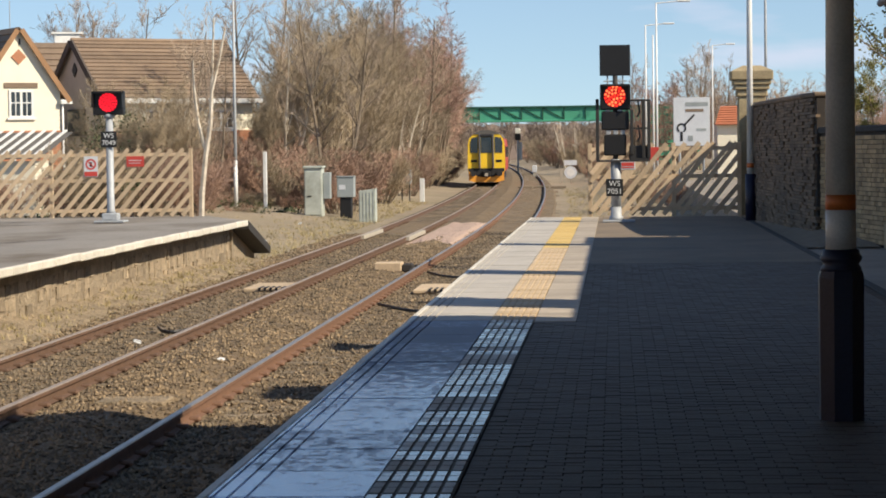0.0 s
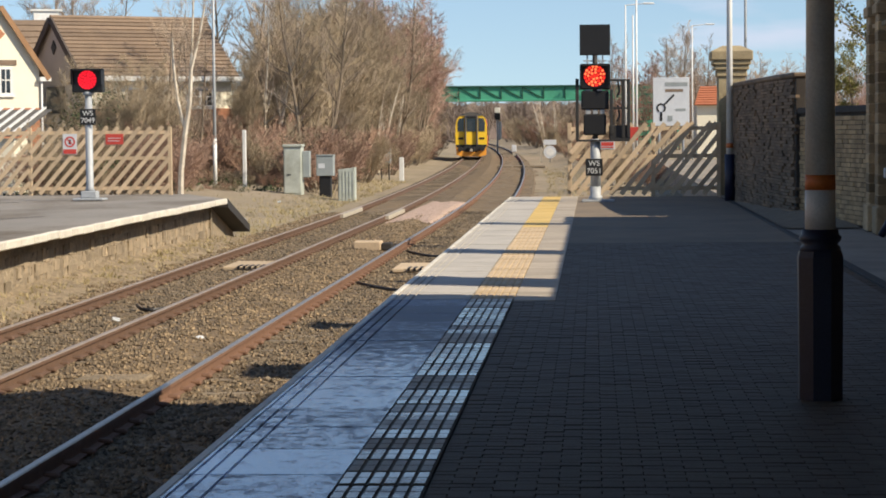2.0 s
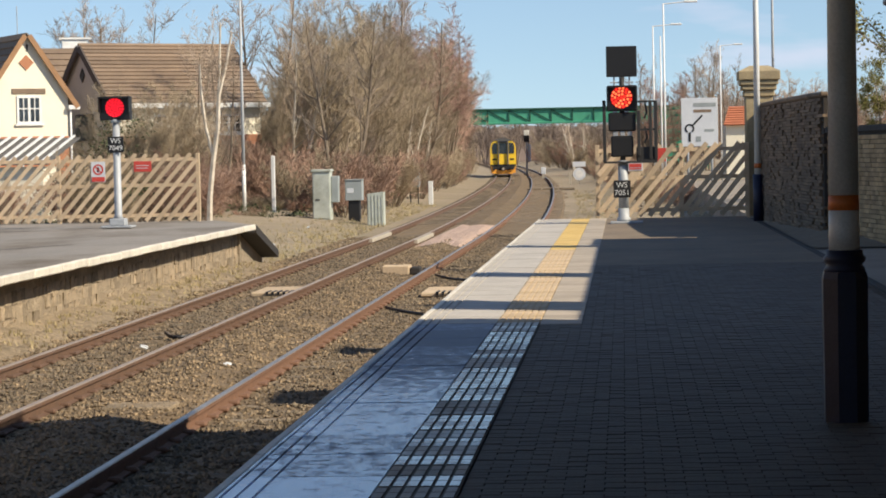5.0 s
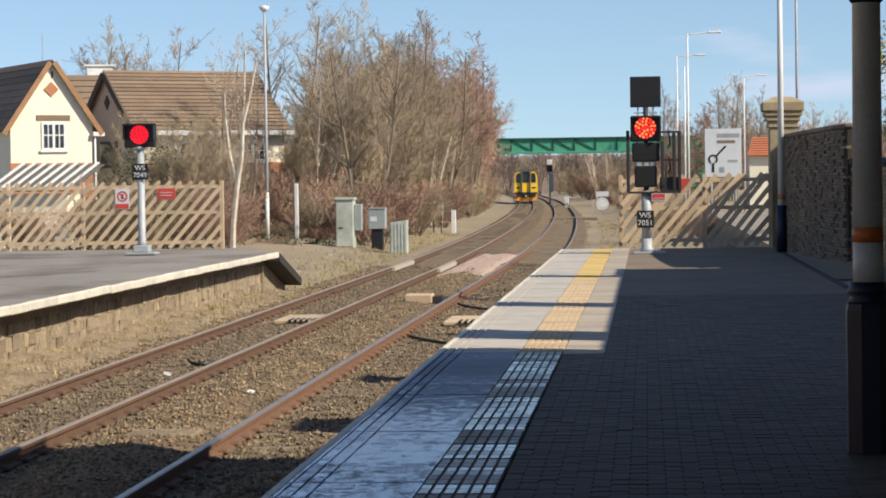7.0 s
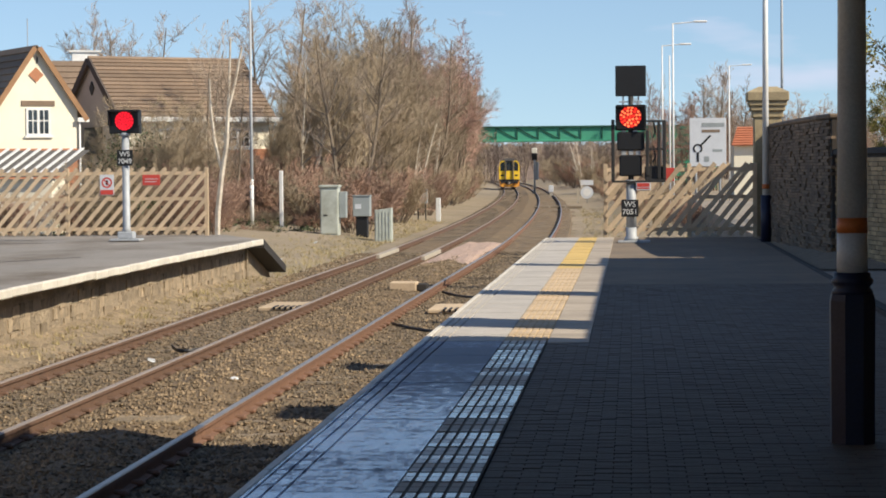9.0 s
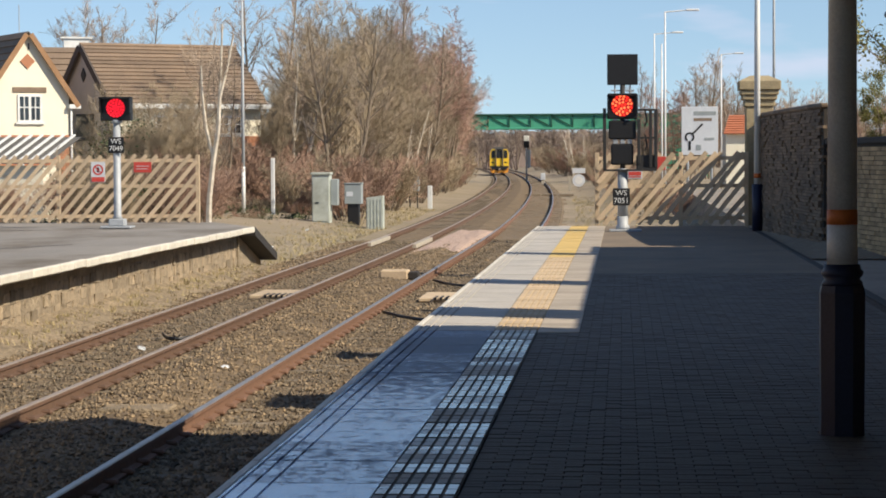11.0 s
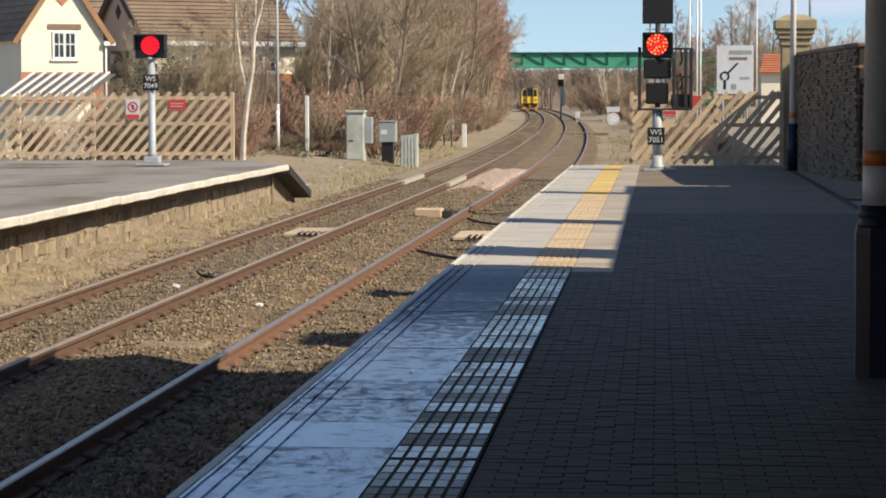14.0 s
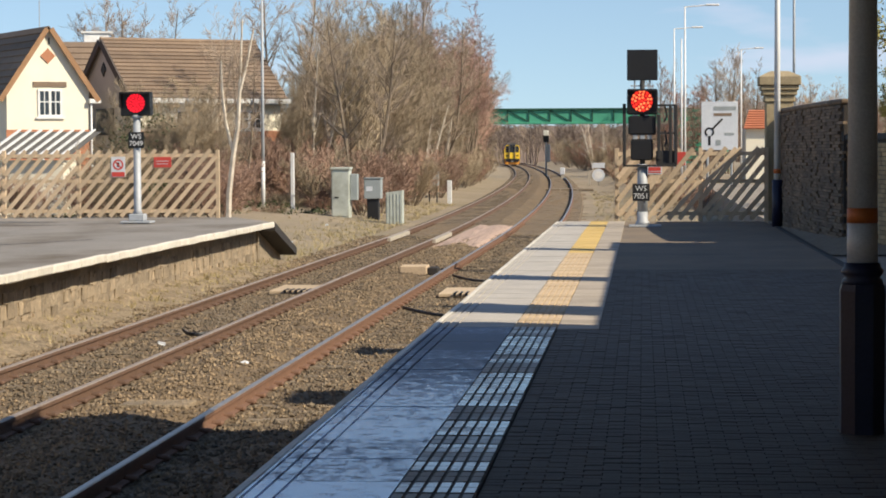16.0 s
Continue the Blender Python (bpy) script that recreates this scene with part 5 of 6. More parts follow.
    for y in (2.2, 4.8, 18.0, 20.6):
        bm = B()
        for x in (-0.75, 0.75):
            tube(bm, (x - 0.07, 0, 0), (x + 0.07, 0, 0), 0.42, n=20)
        tube(bm, (-0.8, 0, 0), (0.8, 0, 0), 0.08, n=8)
        w = part("wheelset", bm, M_RUBBER, t)
        w.location = (0, y, 0.42)
    for i in range(8):
        y = 2.5 + i * 2.5
        for s in (-1, 1):
            bm = B()
            box(bm, s * 1.37 - 0.012, s * 1.37 + 0.012, y, y + 1.5, 1.95, 2.75)
            part("side_window", bm, M_TGLASS, t)
    return t


train = build_train()


# ---- houses ----
def roof_slab(bm, a, b, c, d, th=0.12):
    """A sloping slab through four corner points, th thick."""
    n = (Vector(b) - Vector(a)).cross(Vector(d) - Vector(a)).normalized()
    if n.z < 0:
        n = -n
    lo = [bm.verts.new(Vector(p)) for p in (a, b, c, d)]
    hi = [bm.verts.new(Vector(p) + n * th) for p in (a, b, c, d)]
    for i in range(4):
        bm.faces.new((lo[i], lo[(i + 1) % 4], hi[(i + 1) % 4], hi[i]))
    bm.faces.new(lo[::-1])
    bm.faces.new(hi)
    bmesh.ops.recalc_face_normals(bm, faces=bm.faces)


def tile_courses(parent, a, b, c, d, material, rows=12):
    """Courses of roof tiles from eave a-b up to ridge d-c, each lapping over the one below."""
    a, b, c, d = (Vector(p) for p in (a, b, c, d))
    n = (b - a).cross(d - a).normalized()
    if n.z < 0:
        n = -n
    for i in range(rows):
        u0, u1 = i / rows, min(1.0, (i + 1.12) / rows)
        p0, p1, p2, p3 = a.lerp(d, u0), b.lerp(c, u0), b.lerp(c, u1), a.lerp(d, u1)
        bm = B()
        vs = [bm.verts.new(p) for p in (p0, p1, p2, p3)] + [bm.verts.new(p) for p in (p0 + n * 0.10, p1 + n * 0.10, p2 + n * 0.035, p3 + n * 0.035)]
        for f in ((0, 3, 2, 1), (4, 5, 6, 7), (0, 1, 5, 4), (1, 2, 6, 5), (2, 3, 7, 6), (3, 0, 4, 7)):
            bm.faces.new([vs[k] for k in f])
        part("tile_course", bm, material, parent)


def ring(bm, x0, x1, z0, z1, t, y0, y1):
    """A rectangular frame of width t, from y0 to y1."""
    rows = [[bm.verts.new((x, y, z)) for x, z in ((x0 + o, z0 + o), (x1 - o, z0 + o), (x1 - o, z1 - o), (x0 + o, z1 - o))] for o, y in ((0, y0), (t, y0), (t, y1), (0, y1))]
    for a, b in zip(rows, rows[1:] + rows[:1]):
        for i in range(4):
            bm.faces.new((a[i], a[(i + 1) % 4], b[(i + 1) % 4], b[i]))
    bmesh.ops.recalc_face_normals(bm, faces=bm.faces)


def add_window(parent, x, y, z, w, h, lintel=None):
    bm = B()
    ring(bm, x - w / 2, x + w / 2, z, z + h, 0.10, y - 0.06, y + 0.02)
    win = part("window", bm, M_WHITE, parent, "white window frame with glazing bars")
    for k, t in ((0.0, 0.06), (-0.25, 0.022), (0.25, 0.022)):
        bm = B()
        box(bm, x + k * (w - 0.1) - t, x + k * (w - 0.1) + t, y - 0.055, y - 0.015, z + 0.1, z + h - 0.1)
        part("mullion", bm, M_WHITE, win)
    bm = B()
    box(bm, x - w / 2 + 0.1, x + w / 2 - 0.1, y - 0.05, y - 0.018, z + h * 0.52, z + h * 0.52 + 0.05)
    part("glazing_bar", bm, M_WHITE, win)
    bm = B()
    box(bm, x - w / 2 + 0.06, x + w / 2 - 0.06, y - 0.012, y + 0.015, z + 0.06, z + h - 0.06)
    part("pane", bm, M_GLASS, win)
    bm = B()
    box(bm, x - w / 2 - 0.1, x + w / 2 + 0.1, y - 0.12, y, z - 0.09, z - 0.003)
    part("sill", bm, M_WHITE, win)
    if lintel:
        bm = B()
        box(bm, x - w / 2 - 0.22, x + w / 2 + 0.22, y - 0.05, y, z + h + 0.1, z + h + 0.34)
        part("lintel", bm, lintel, win, "brown brick lintel")


def diamond(bm, x, y, z, r):
    prism(bm, [(x - r, z), (x, z - r), (x + r, z), (x, z + r)], y - 0.05, y, "y")


def gable_block(h, x0, x1, y0, y1, eave, ridge, wall, tile, skirt=None, ov=0.35, verge=M_DKTILE):
    """A block whose gable faces -y: walls, roof planes, verge boards."""
    mid = (x0 + x1) / 2
    bm = B()
    prism(bm, [(x0, 0), (x1, 0), (x1, eave), (mid, ridge), (x0, eave)], y0, y1, "y")
    part("wall", bm, wall, h)
    k = (ridge - eave) / (mid - x0)
    for s, xe in ((-1, x0 - ov), (1, x1 + ov)):
        e = ridge - k * (mid - x0 + ov)
        tile_courses(h, (xe, y0 - 0.2, e + 0.02), (xe, y1, e + 0.02), (mid, y1, ridge + 0.02), (mid, y0 - 0.2, ridge + 0.02), tile, 10)
        bm = B()
        roof_slab(bm, (xe, y0 - 0.30, e - 0.16), (xe, y0 - 0.20, e - 0.16), (mid, y0 - 0.20, ridge - 0.16), (mid, y0 - 0.30, ridge - 0.16), 0.24)
        part("bargeboard", bm, verge, h)
    if skirt:
        bm = B()
        box(bm, x0 - 0.04, x1 + 0.04, y0 - 0.04, y0, 0, skirt)
        part("brick_plinth", bm, M_HBRICK, h, "orange brick lower wall")


def build_houses():
    gz = -0.76
    # bright gabled house turned towards the sun
    h = thing("house", pose(-27.75, 109.5, gz, 0, 0, 32), "cream rendered house with brown gable and brick base", "house", "houses")
    gable_block(h, -2.0, 2.0, 0, 11, 5.42, 8.35, M_CREAM, M_TILE, 3.55, ov=0.3, verge=mat("brown_bargeboard", (0.36, 0.20, 0.10), None, 2, 0.8))
    add_window(h, 0.08, -0.001, 4.15, 1.18, 1.30, M_TILE)
    bm = B()
    diamond(bm, 0.0, 0.0, 7.0, 0.36)
    part("diamond_panel", bm, M_HBRICK, h, "brick diamond ornament")
    bm = B()
    box(bm, 0.03, 0.09, -0.06, 0.0, 7.55, 7.85)
    part("vent_slot", bm, M_BLACK, h)
    bm = B()
    box(bm, 1.95, 2.5, -0.28, -0.05, 4.80, 5.0)
    tube(bm, (2.08, -0.1, 0), (2.08, -0.1, 4.85), 0.05)
    part("gutter", bm, M_WHITE, h)
    bm = B()
    tube(bm, (0, 1.2, 8.3), (0, 1.2, 9.7), 0.02, n=6)
    part("aerial", bm, M_GALV, h)
    # a roof farther back between the two
    h = thing("house", pose(-28.6, 127, gz - 0.2, 0, 0, 20), "brown tiled house half hidden behind the cream gable", "house", "houses")
    bm = B()
    prism(bm, [(0, 0), (8, 0), (8, 5.3), (4, 8.7), (0, 5.3)], -8, 4.0, "x")
    part("wall", bm, M_CREAM, h)
    tile_courses(h, (-8.2, -0.4, 5.05), (4.2, -0.4, 5.05), (4.2, 4, 8.8), (-8.2, 4, 8.8), M_TILE, 11)
    bm = B()
    box(bm, -1.0, 0.4, 4.6, 5.2, 8.3, 9.35)
    box(bm, -1.2, 0.6, 4.5, 5.3, 9.35, 9.45)
    part("flue", bm, M_COLGREY, h)
    # long house: shaded gable end, brown tiled slope and cream wall towards the line
    h = thing("house", pose(-26.1, 114, gz, 0, 0, 34), "long brown-tiled house with grey gable end and white eaves", "house", "houses")
    L, D, E, R = 7.9, 3.3, 5.32, 7.88
    bm = B()
    prism(bm, [(-D, 0), (D, 0), (D, E), (0, R), (-D, E)], 0.0, 0.25, "x")
    part("gable_wall", bm, M_GREYREN, h, "grey rendered gable end")
    bm = B()
    prism(bm, [(-D, 0), (D, 0), (D, E), (0, R), (-D, E)], 0.254, L, "x")
    part("wall", bm, M_CREAM, h)
    k = (R - E) / D
    tile_courses(h, (-0.18, -D - 0.4, E - 0.4 * k + 0.02), (L + 0.2, -D - 0.4, E - 0.4 * k + 0.02), (L + 0.2, 0, R + 0.02), (-0.18, 0, R + 0.02), M_TILE, 15)
    tile_courses(h, (-0.18, D + 0.4, E - 0.4 * k + 0.02), (L + 0.2, D + 0.4, E - 0.4 * k + 0.02), (L + 0.2, 0, R + 0.02), (-0.18, 0, R + 0.02), M_TILE, 15)
    for s in (-1, 1):
        bm = B()
        roof_slab(bm, (-0.26, s * (D + 0.4), E - 0.4 * k - 0.2), (-0.16, s * (D + 0.4), E - 0.4 * k - 0.2), (-0.16, 0, R - 0.2), (-0.26, 0, R - 0.2), 0.36)
        part("bargeboard", bm, M_DKTILE, h)
    bm = B()
    tube(bm, (-0.2, 0, R + 0.1), (L + 0.2, 0, R + 0.1), 0.10, n=8)
    part("ridge", bm, M_TILE, h)
    bm = B()
    box(bm, -0.2, L + 0.3, -D - 0.58, -D - 0.38, E - 0.52, E - 0.28, bevel=0.02)
    part("gutter", bm, M_WHITE, h, "white eaves gutter")
    bm = B()
    box(bm, -0.1, L + 0.1, -D - 0.4, -D, E - 0.56, E - 0.45)
    part("soffit", bm, M_WHITE, h)
    bm = B()
    box(bm, 0.0, L + 0.04, -D - 0.04, -D, 0, 3.5)
    part("brick_plinth", bm, M_HBRICK, h)
    bm = B()
    prism(bm, [(-0.32, 6.5), (0.0, 6.15), (0.32, 6.5), (0.0, 6.85)], -0.06, -0.002, "x")
    part("diamond_panel", bm, M_BLACK, h)
    bm = B()
    box(bm, -0.06, -0.002, -1.3, 1.0, 3.3, 4.6)
    part("dark_window", bm, M_GLASS, h)
    for x in (3.0, 6.2):
        add_window(h, x, -D - 0.001, 3.55, 1.4, 0.95)
    c = thing("lean_to_roof", pose(-22.4, 88, -0.78), "white ribbed conservatory roof behind the fence", "conservatory")
    bm = B()
    box(bm, -2.2, 0.6, 0.2, 2.6, 0, 2.2)
    part("wall", bm, M_CREAM, c)
    for i in range(8):
        bm = B()
        roof_slab(bm, (-2.4 + i * 0.42, -0.1, 2.34), (-2.30 + i * 0.42, -0.1, 2.34), (-1.58 + i * 0.42, 2.4, 3.34), (-1.68 + i * 0.42, 2.4, 3.34), 0.06)
        part("rib", bm, M_WHITE, c)
    bm = B()
    roof_slab(bm, (-2.4, -0.1, 2.27), (0.85, -0.1, 2.27), (1.57, 2.4, 3.27), (-1.68, 2.4, 3.27), 0.03)
    part("sheet", bm, M_TRAINROOF, c, "grubby dark glazing")
    d = thing("satellite_dish", pose(-26.6, 104, 1.9), "grey satellite dish on a wall", "satellite dish")
    bm = B()
    lathe(bm, [(0.05, 0.0), (0.25, 0.06), (0.34, 0.16), (0.33, 0.17)], 18)
    bmesh.ops.rotate(bm, verts=bm.verts, cent=(0, 0, 0), matrix=Matrix.Rotation(radians(75), 3, "X"))
    tube(bm, (0, 0.0, 0), (0, 0.1, -2.8), 0.04, n=8)
    part("dish", bm, M_COLGREY, d)
    h = thing("house", pose(15.0, 185, -0.8), "distant house with orange tiled roof", "house", "houses")
    bm = B()
    box(bm, -7, -2, 0, 7, 0, 4.2)
    part("wall", bm, M_CREAM, h)
    tile_courses(h, (-7.2, -0.4, 4.1), (-1.6, -0.4, 4.1), (-1.6, 3.5, 5.6), (-6.6, 3.5, 5.6), mat("orange_roof_tile", (0.50, 0.17, 0.08), None, 1, 0.85), 8)


build_houses()


def build_road_sign():
    s = thing("road_sign", pose(3.25, 100, -0.3), "white roundabout direction sign on posts, back of car park", "road sign")
    w, z0, z1 = 1.52, 2.0, 4.02
    bm = B()
    box(bm, -w / 2, w / 2, -0.03, 0, z0, z1, bevel=0.01)
    p = part("panel", bm, M_SIGNW, s)
    for x in (-0.5, 0.5):
        bm = B()
        tube(bm, (x, 0.05, -0.3), (x, 0.05, z1 - 0.1), 0.05, n=10)
        part("post", bm, M_GALV, s)
    bm = B()
    c = (-0.42, 2.75)
    for i in range(22):
        a0, a1 = radians(-60 + 300 / 22 * i), radians(-60 + 300 / 22 * (i + 1))
        q = [(c[0] + math.cos(a) * r, c[1] + math.sin(a) * r) for r, a in ((0.13, a0), (0.20, a0), (0.20, a1), (0.13, a1))]
        prism(bm, q, -0.045, -0.032, "y")
    def bar(p0, p1, t):
        d = Vector((p1[0] - p0[0], 0, p1[1] - p0[1]))
        m = Matrix.Translation((p0[0], 0, p0[1])) @ Matrix.Rotation(-math.atan2(d.z, d.x), 4, "Y")
        box(bm, 0, d.length, -0.044, -0.032, -t / 2, t / 2, m)
    bar((c[0] + 0.13, c[1] + 0.13), (0.12, 3.30), 0.08)
    bar((c[0], c[1] - 0.16), (c[0], 2.2), 0.10)
    part("roundabout_symbol", bm, M_BLACK, p)
    for x0, x1, a, b, m in ((-0.25, 0.68, 3.66, 3.82, M_CABGREY), (-0.25, 0.5, 3.42, 3.54, M_TILE), (-0.15, 0.05, 2.2, 2.42, M_CABGREY), (0.2, 0.6, 2.62, 2.72, M_CABGREY)):
        bm = B()
        box(bm, x0, x1, -0.042, -0.032, a, b)
        part("text_bar", bm, m, p)


build_road_sign()


# ---- trees and undergrowth, bare in winter ----
def tubes_mesh(name, segs, material, n=3):
    vs, fs = [], []
    for p0, p1, r0, r1 in segs:
        d = (p1 - p0)
        if d.length < 1e-5:
            continue
        d.normalize()
        a = d.orthogonal().normalized()
        b = d.cross(a)
        k = len(vs)
        for p, r in ((p0, r0), (p1, r1)):
            for i in range(n):
                an = 2 * math.pi * i / n
                vs.append(p + (a * math.cos(an) + b * math.sin(an)) * r)
        for i in range(n):
            fs.append((k + i, k + (i + 1) % n, k + n + (i + 1) % n, k + n + i))
    me = bpy.data.meshes.new(name)
    me.from_pydata([tuple(v) for v in vs], [], fs)
    me.materials.append(material)
    return me


def grow(rng, h, stems, spread, r0, kids=(9, 7, 5), rise=0.35, droop=0.0, lens=(0.38, 0.42, 0.5), twig=0.011, paths=(), kid=0.6):
    """Branches by recursion: (thick, thin) lists of tapered segments."""
    thick, thin = [], []

    def limb(p, d, ln, r, lev):
        pts, q, dd = [(p, r)], p.copy(), d.copy()
        n = 5 if lev == 0 else 3
        for i in range(n):
            dd = (dd + Vector((rng.uniform(-1, 1), rng.uniform(-1, 1), rng.uniform(-1, 1))) * (0.10 if lev == 0 else 0.22) + Vector((0, 0, rise * 0.25 if lev < 2 else rise * 0.1 - droop * 0.5))).normalized()
            q = q + dd * ln / n
            pts.append((q.copy(), max(r * (1 - 0.8 * (i + 1) / n), twig * 0.6)))
        sprout(pts, ln, lev)

    def sprout(pts, ln, lev):
        n = len(pts) - 1
        for (a, ra), (b, rb) in zip(pts, pts[1:]):
            (thick if ra > 0.022 else thin).append((a, b, ra, rb))
        if lev >= len(kids):
            return
        for k in range(kids[lev]):
            u = rng.uniform(0.22 if lev == 0 else 0.15, 1.0) * n
            i = min(int(u), n - 1)
            a, ra = pts[i]
            b, rb = pts[i + 1]
            base = a.lerp(b, u - i)
            ax = (b - a).normalized()
            side = Vector((rng.uniform(-1, 1), rng.uniform(-1, 1), rng.uniform(-0.4, 0.8)))
            nd = (ax * 0.75 + side.normalized() * rng.uniform(0.5, 1.0)).normalized()
            taper = 1.0 - 0.45 * u / n
            limb(base, nd, ln * lens[min(lev, 2)] * taper * rng.uniform(0.7, 1.25), max(min(ra, rb) * kid, twig), lev + 1)

    for q in paths:
        sprout([(Vector((x, y, z)), r) for x, y, z, r in q], h, 0)
    for s in range(stems):
        an = rng.uniform(0, 2 * math.pi)
        d = Vector((math.cos(an) * spread, math.sin(an) * spread, 1.0)).normalized()
        b = Vector((math.cos(an) * 0.25, math.sin(an) * 0.25, 0)) if stems > 1 else Vector((0, 0, 0))
        limb(b, d, h * rng.uniform(0.72, 1.0), r0 * rng.uniform(0.7, 1), 0)
    return thick, thin


def make_tree(name, seed, label, cat, bark, twigm, **kw):
    rng = random.Random(seed)
    thick, thin = grow(rng, **kw)
    t = thing(name, pose(0, 0, -500), label, cat, "")
    a = new("trunk", tubes_mesh("trunk", thick, bark, 6))
    b = new("crown", tubes_mesh("crown", thin, twigm, 3))
    a.parent = b.parent = t
    return t


def plant(protos, spots, group):
    """Copies of the prototypes at the spots (x, y, size); each prototype itself takes a spot first."""
    used = set()
    for i, (x, y, s) in enumerate(spots):
        p = protos[i % len(protos)]
        rz = random.uniform(0, 360)
        m = pose(x, y, ground_z(x, y) - 0.1, 0, 0, rz)
        if p not in used:
            used.add(p)
            p.matrix_world = m
            p.scale = (s, s, s * 1.0)
            p["group"] = group
            o = p
        else:
            o = copy_thing(p, m)
        o.scale = (s, s, s)


def build_trees():
    tan = [make_tree("bare_tree", 10 + i, "bare tan willow with many fine upright twigs", "tree", M_BARK, M_TWIG, h=7.5, stems=6, spread=0.27, r0=0.065, kids=(17, 13, 9), rise=0.62, twig=0.0065) for i in range(3)]
    grey = [make_tree("bare_tree", 20 + i, "tall bare grey-brown tree, open crown", "tree", M_BARK, M_TWIGG, h=9.5, stems=2, spread=0.15, r0=0.12, kids=(18, 10, 9), rise=0.42, lens=(0.32, 0.42, 0.5), twig=0.0065) for i in range(2)]
    red = [make_tree("bare_tree", 30 + i, "bare reddish birch with fine drooping twigs", "tree", M_BARK, M_TWIGR, h=8.0, stems=3, spread=0.2, r0=0.085, kids=(16, 11, 8), rise=0.4, droop=0.2, twig=0.0075) for i in range(2)]
    birch = [make_tree("birch_tree", 40 + i, "slender pale-barked birch, bare in winter", "tree", M_BIRCH, M_TWIGG, h=7.0, stems=2, spread=0.18, r0=0.11, kids=(10, 5, 4), rise=0.35) for i in range(2)]
    shrub = [make_tree("bare_shrub", 50 + i, "dense bare brown thicket of thin stems", "shrub", M_BARK, (M_BRAMBLE, M_TWIG, M_BRAMBLE)[i], h=2.8, stems=22, spread=0.75, r0=0.028, kids=(9, 6, 3), rise=0.2, lens=(0.45, 0.5, 0.5)) for i in range(3)]
    lone = make_tree("birch_tree", 47, "pale forked birch leaning over the fence corner, bare", "tree", M_BIRCH, M_TWIGG, h=4.2, stems=0, spread=0, r0=0, kids=(18, 6, 4), rise=0.3, lens=(0.26, 0.4, 0.5), twig=0.006, kid=0.28,
                     paths=([(-0.05, 0, 0, 0.10), (0.0, 0, 1.4, 0.095), (0.14, 0, 2.6, 0.085), (0.30, 0, 3.5, 0.075), (0.36, 0, 4.6, 0.06), (0.62, 0, 5.6, 0.05), (0.82, 0, 6.6, 0.03)],
                            [(0.14, 0, 2.7, 0.06), (-0.10, 0.1, 3.6, 0.055), (-0.22, 0.1, 4.7, 0.045), (-0.25, 0.1, 5.6, 0.03)], [(0.36, 0, 4.6, 0.05), (0.40, 0, 5.4, 0.045), (0.46, 0, 6.9, 0.03)]))
    lone.matrix_world = pose(-13.05, 74.5, -1.0)
    rnd = random.Random(5)
    # the wooded bank along the far side of the line
    line = lambda y: -9.9 + bend(y) - 0.4
    spots = []
    for y in range(97, 236, 3):
        for k in range(3):
            yy = y + rnd.uniform(-2, 2)
            x = line(yy) - 2.6 - k * 3.4 + rnd.uniform(-1, 1)
            if x > -(0.125 if yy < 108 else 0.148) * yy:
                spots.append((x, yy, rnd.uniform(0.88, 1.28) * (1.0 if yy < 175 else 1.12) * (0.74 if x < -0.132 * yy else 1.0)))
    plant(tan, [q for i, q in enumerate(spots) if i % 4], "bank trees")
    for i, (x, y, s) in enumerate(spots[::4]):
        o = copy_thing(grey[i % 2], pose(x, y, -1.1, 0, 0, rnd.uniform(0, 360)))
        o.scale = (s * 0.9, s * 0.9, s * 0.85)
    plant(grey, [(-17.3, 118, 1.22), (-16.4, 122, 1.0), (-13.9, 150, 1.42), (-19.5, 112, 0.95), (-15.0, 128, 1.05), (-17.9, 106, 0.8), (-13.4, 157, 1.3), (-14.6, 143, 1.2)], "tall trees")
    plant(red, [(line(y) - rnd.uniform(1.2, 4.0), y, rnd.uniform(1.2, 1.42) * (1.0 if y < 180 else 1.12)) for y in (150, 158, 165, 171, 178, 182, 186, 190, 193, 197, 200, 203, 206, 209, 212, 215, 218, 221, 224, 229)], "birches")
    plant(birch, [(-15.6, 113, 1.25), (-14.0, 121, 1.0), (-12.7, 137, 0.9), (-13.6, 158, 1.2), (-6.0, 300, 1.0), (-4.9, 298, 0.95)], "birches")
    sp = []
    for y in range(81, 232, 3):
        for k in range(2 if y > 96 else 4):
            yy = y + rnd.uniform(-1.2, 1.2)
            x = (line(yy) - 1.0 - k * 1.9 + rnd.uniform(-0.7, 0.7)) if y > 96 else (-13.6 - k * 2.3 + rnd.uniform(-0.8, 0.8))
            if y <= 98 and x > -0.158 * yy:
                continue
            if yy < 108 and -0.176 < x / yy < -0.138:
                continue
            sp.append((x, yy, rnd.uniform(0.62, 1.1)))
    for i in range(22):
        yy = rnd.uniform(109.5, 118)
        sp.append((-yy * rnd.uniform(0.137, 0.168), yy, rnd.uniform(0.75, 1.25)))
    plant(shrub, sp, "thicket")
    for i in range(30):
        y = rnd.uniform(101, 107)
        o = copy_thing(shrub[i % 3], pose(-y * rnd.uniform(0.136, 0.178), y, -1.05, 0, 0, rnd.uniform(0, 360)))
        s = rnd.uniform(0.25, 0.42)
        o.scale = (s * 1.25, s * 1.25, s)
    for i in range(12):
        y = rnd.uniform(90, 104)
        o = copy_thing(shrub[i % 3], pose(-y * rnd.uniform(0.153, 0.178), y, -1.05, 0, 0, rnd.uniform(0, 360)))
        s = rnd.uniform(0.14, 0.26)
        o.scale = (s * 1.3, s * 1.3, s)
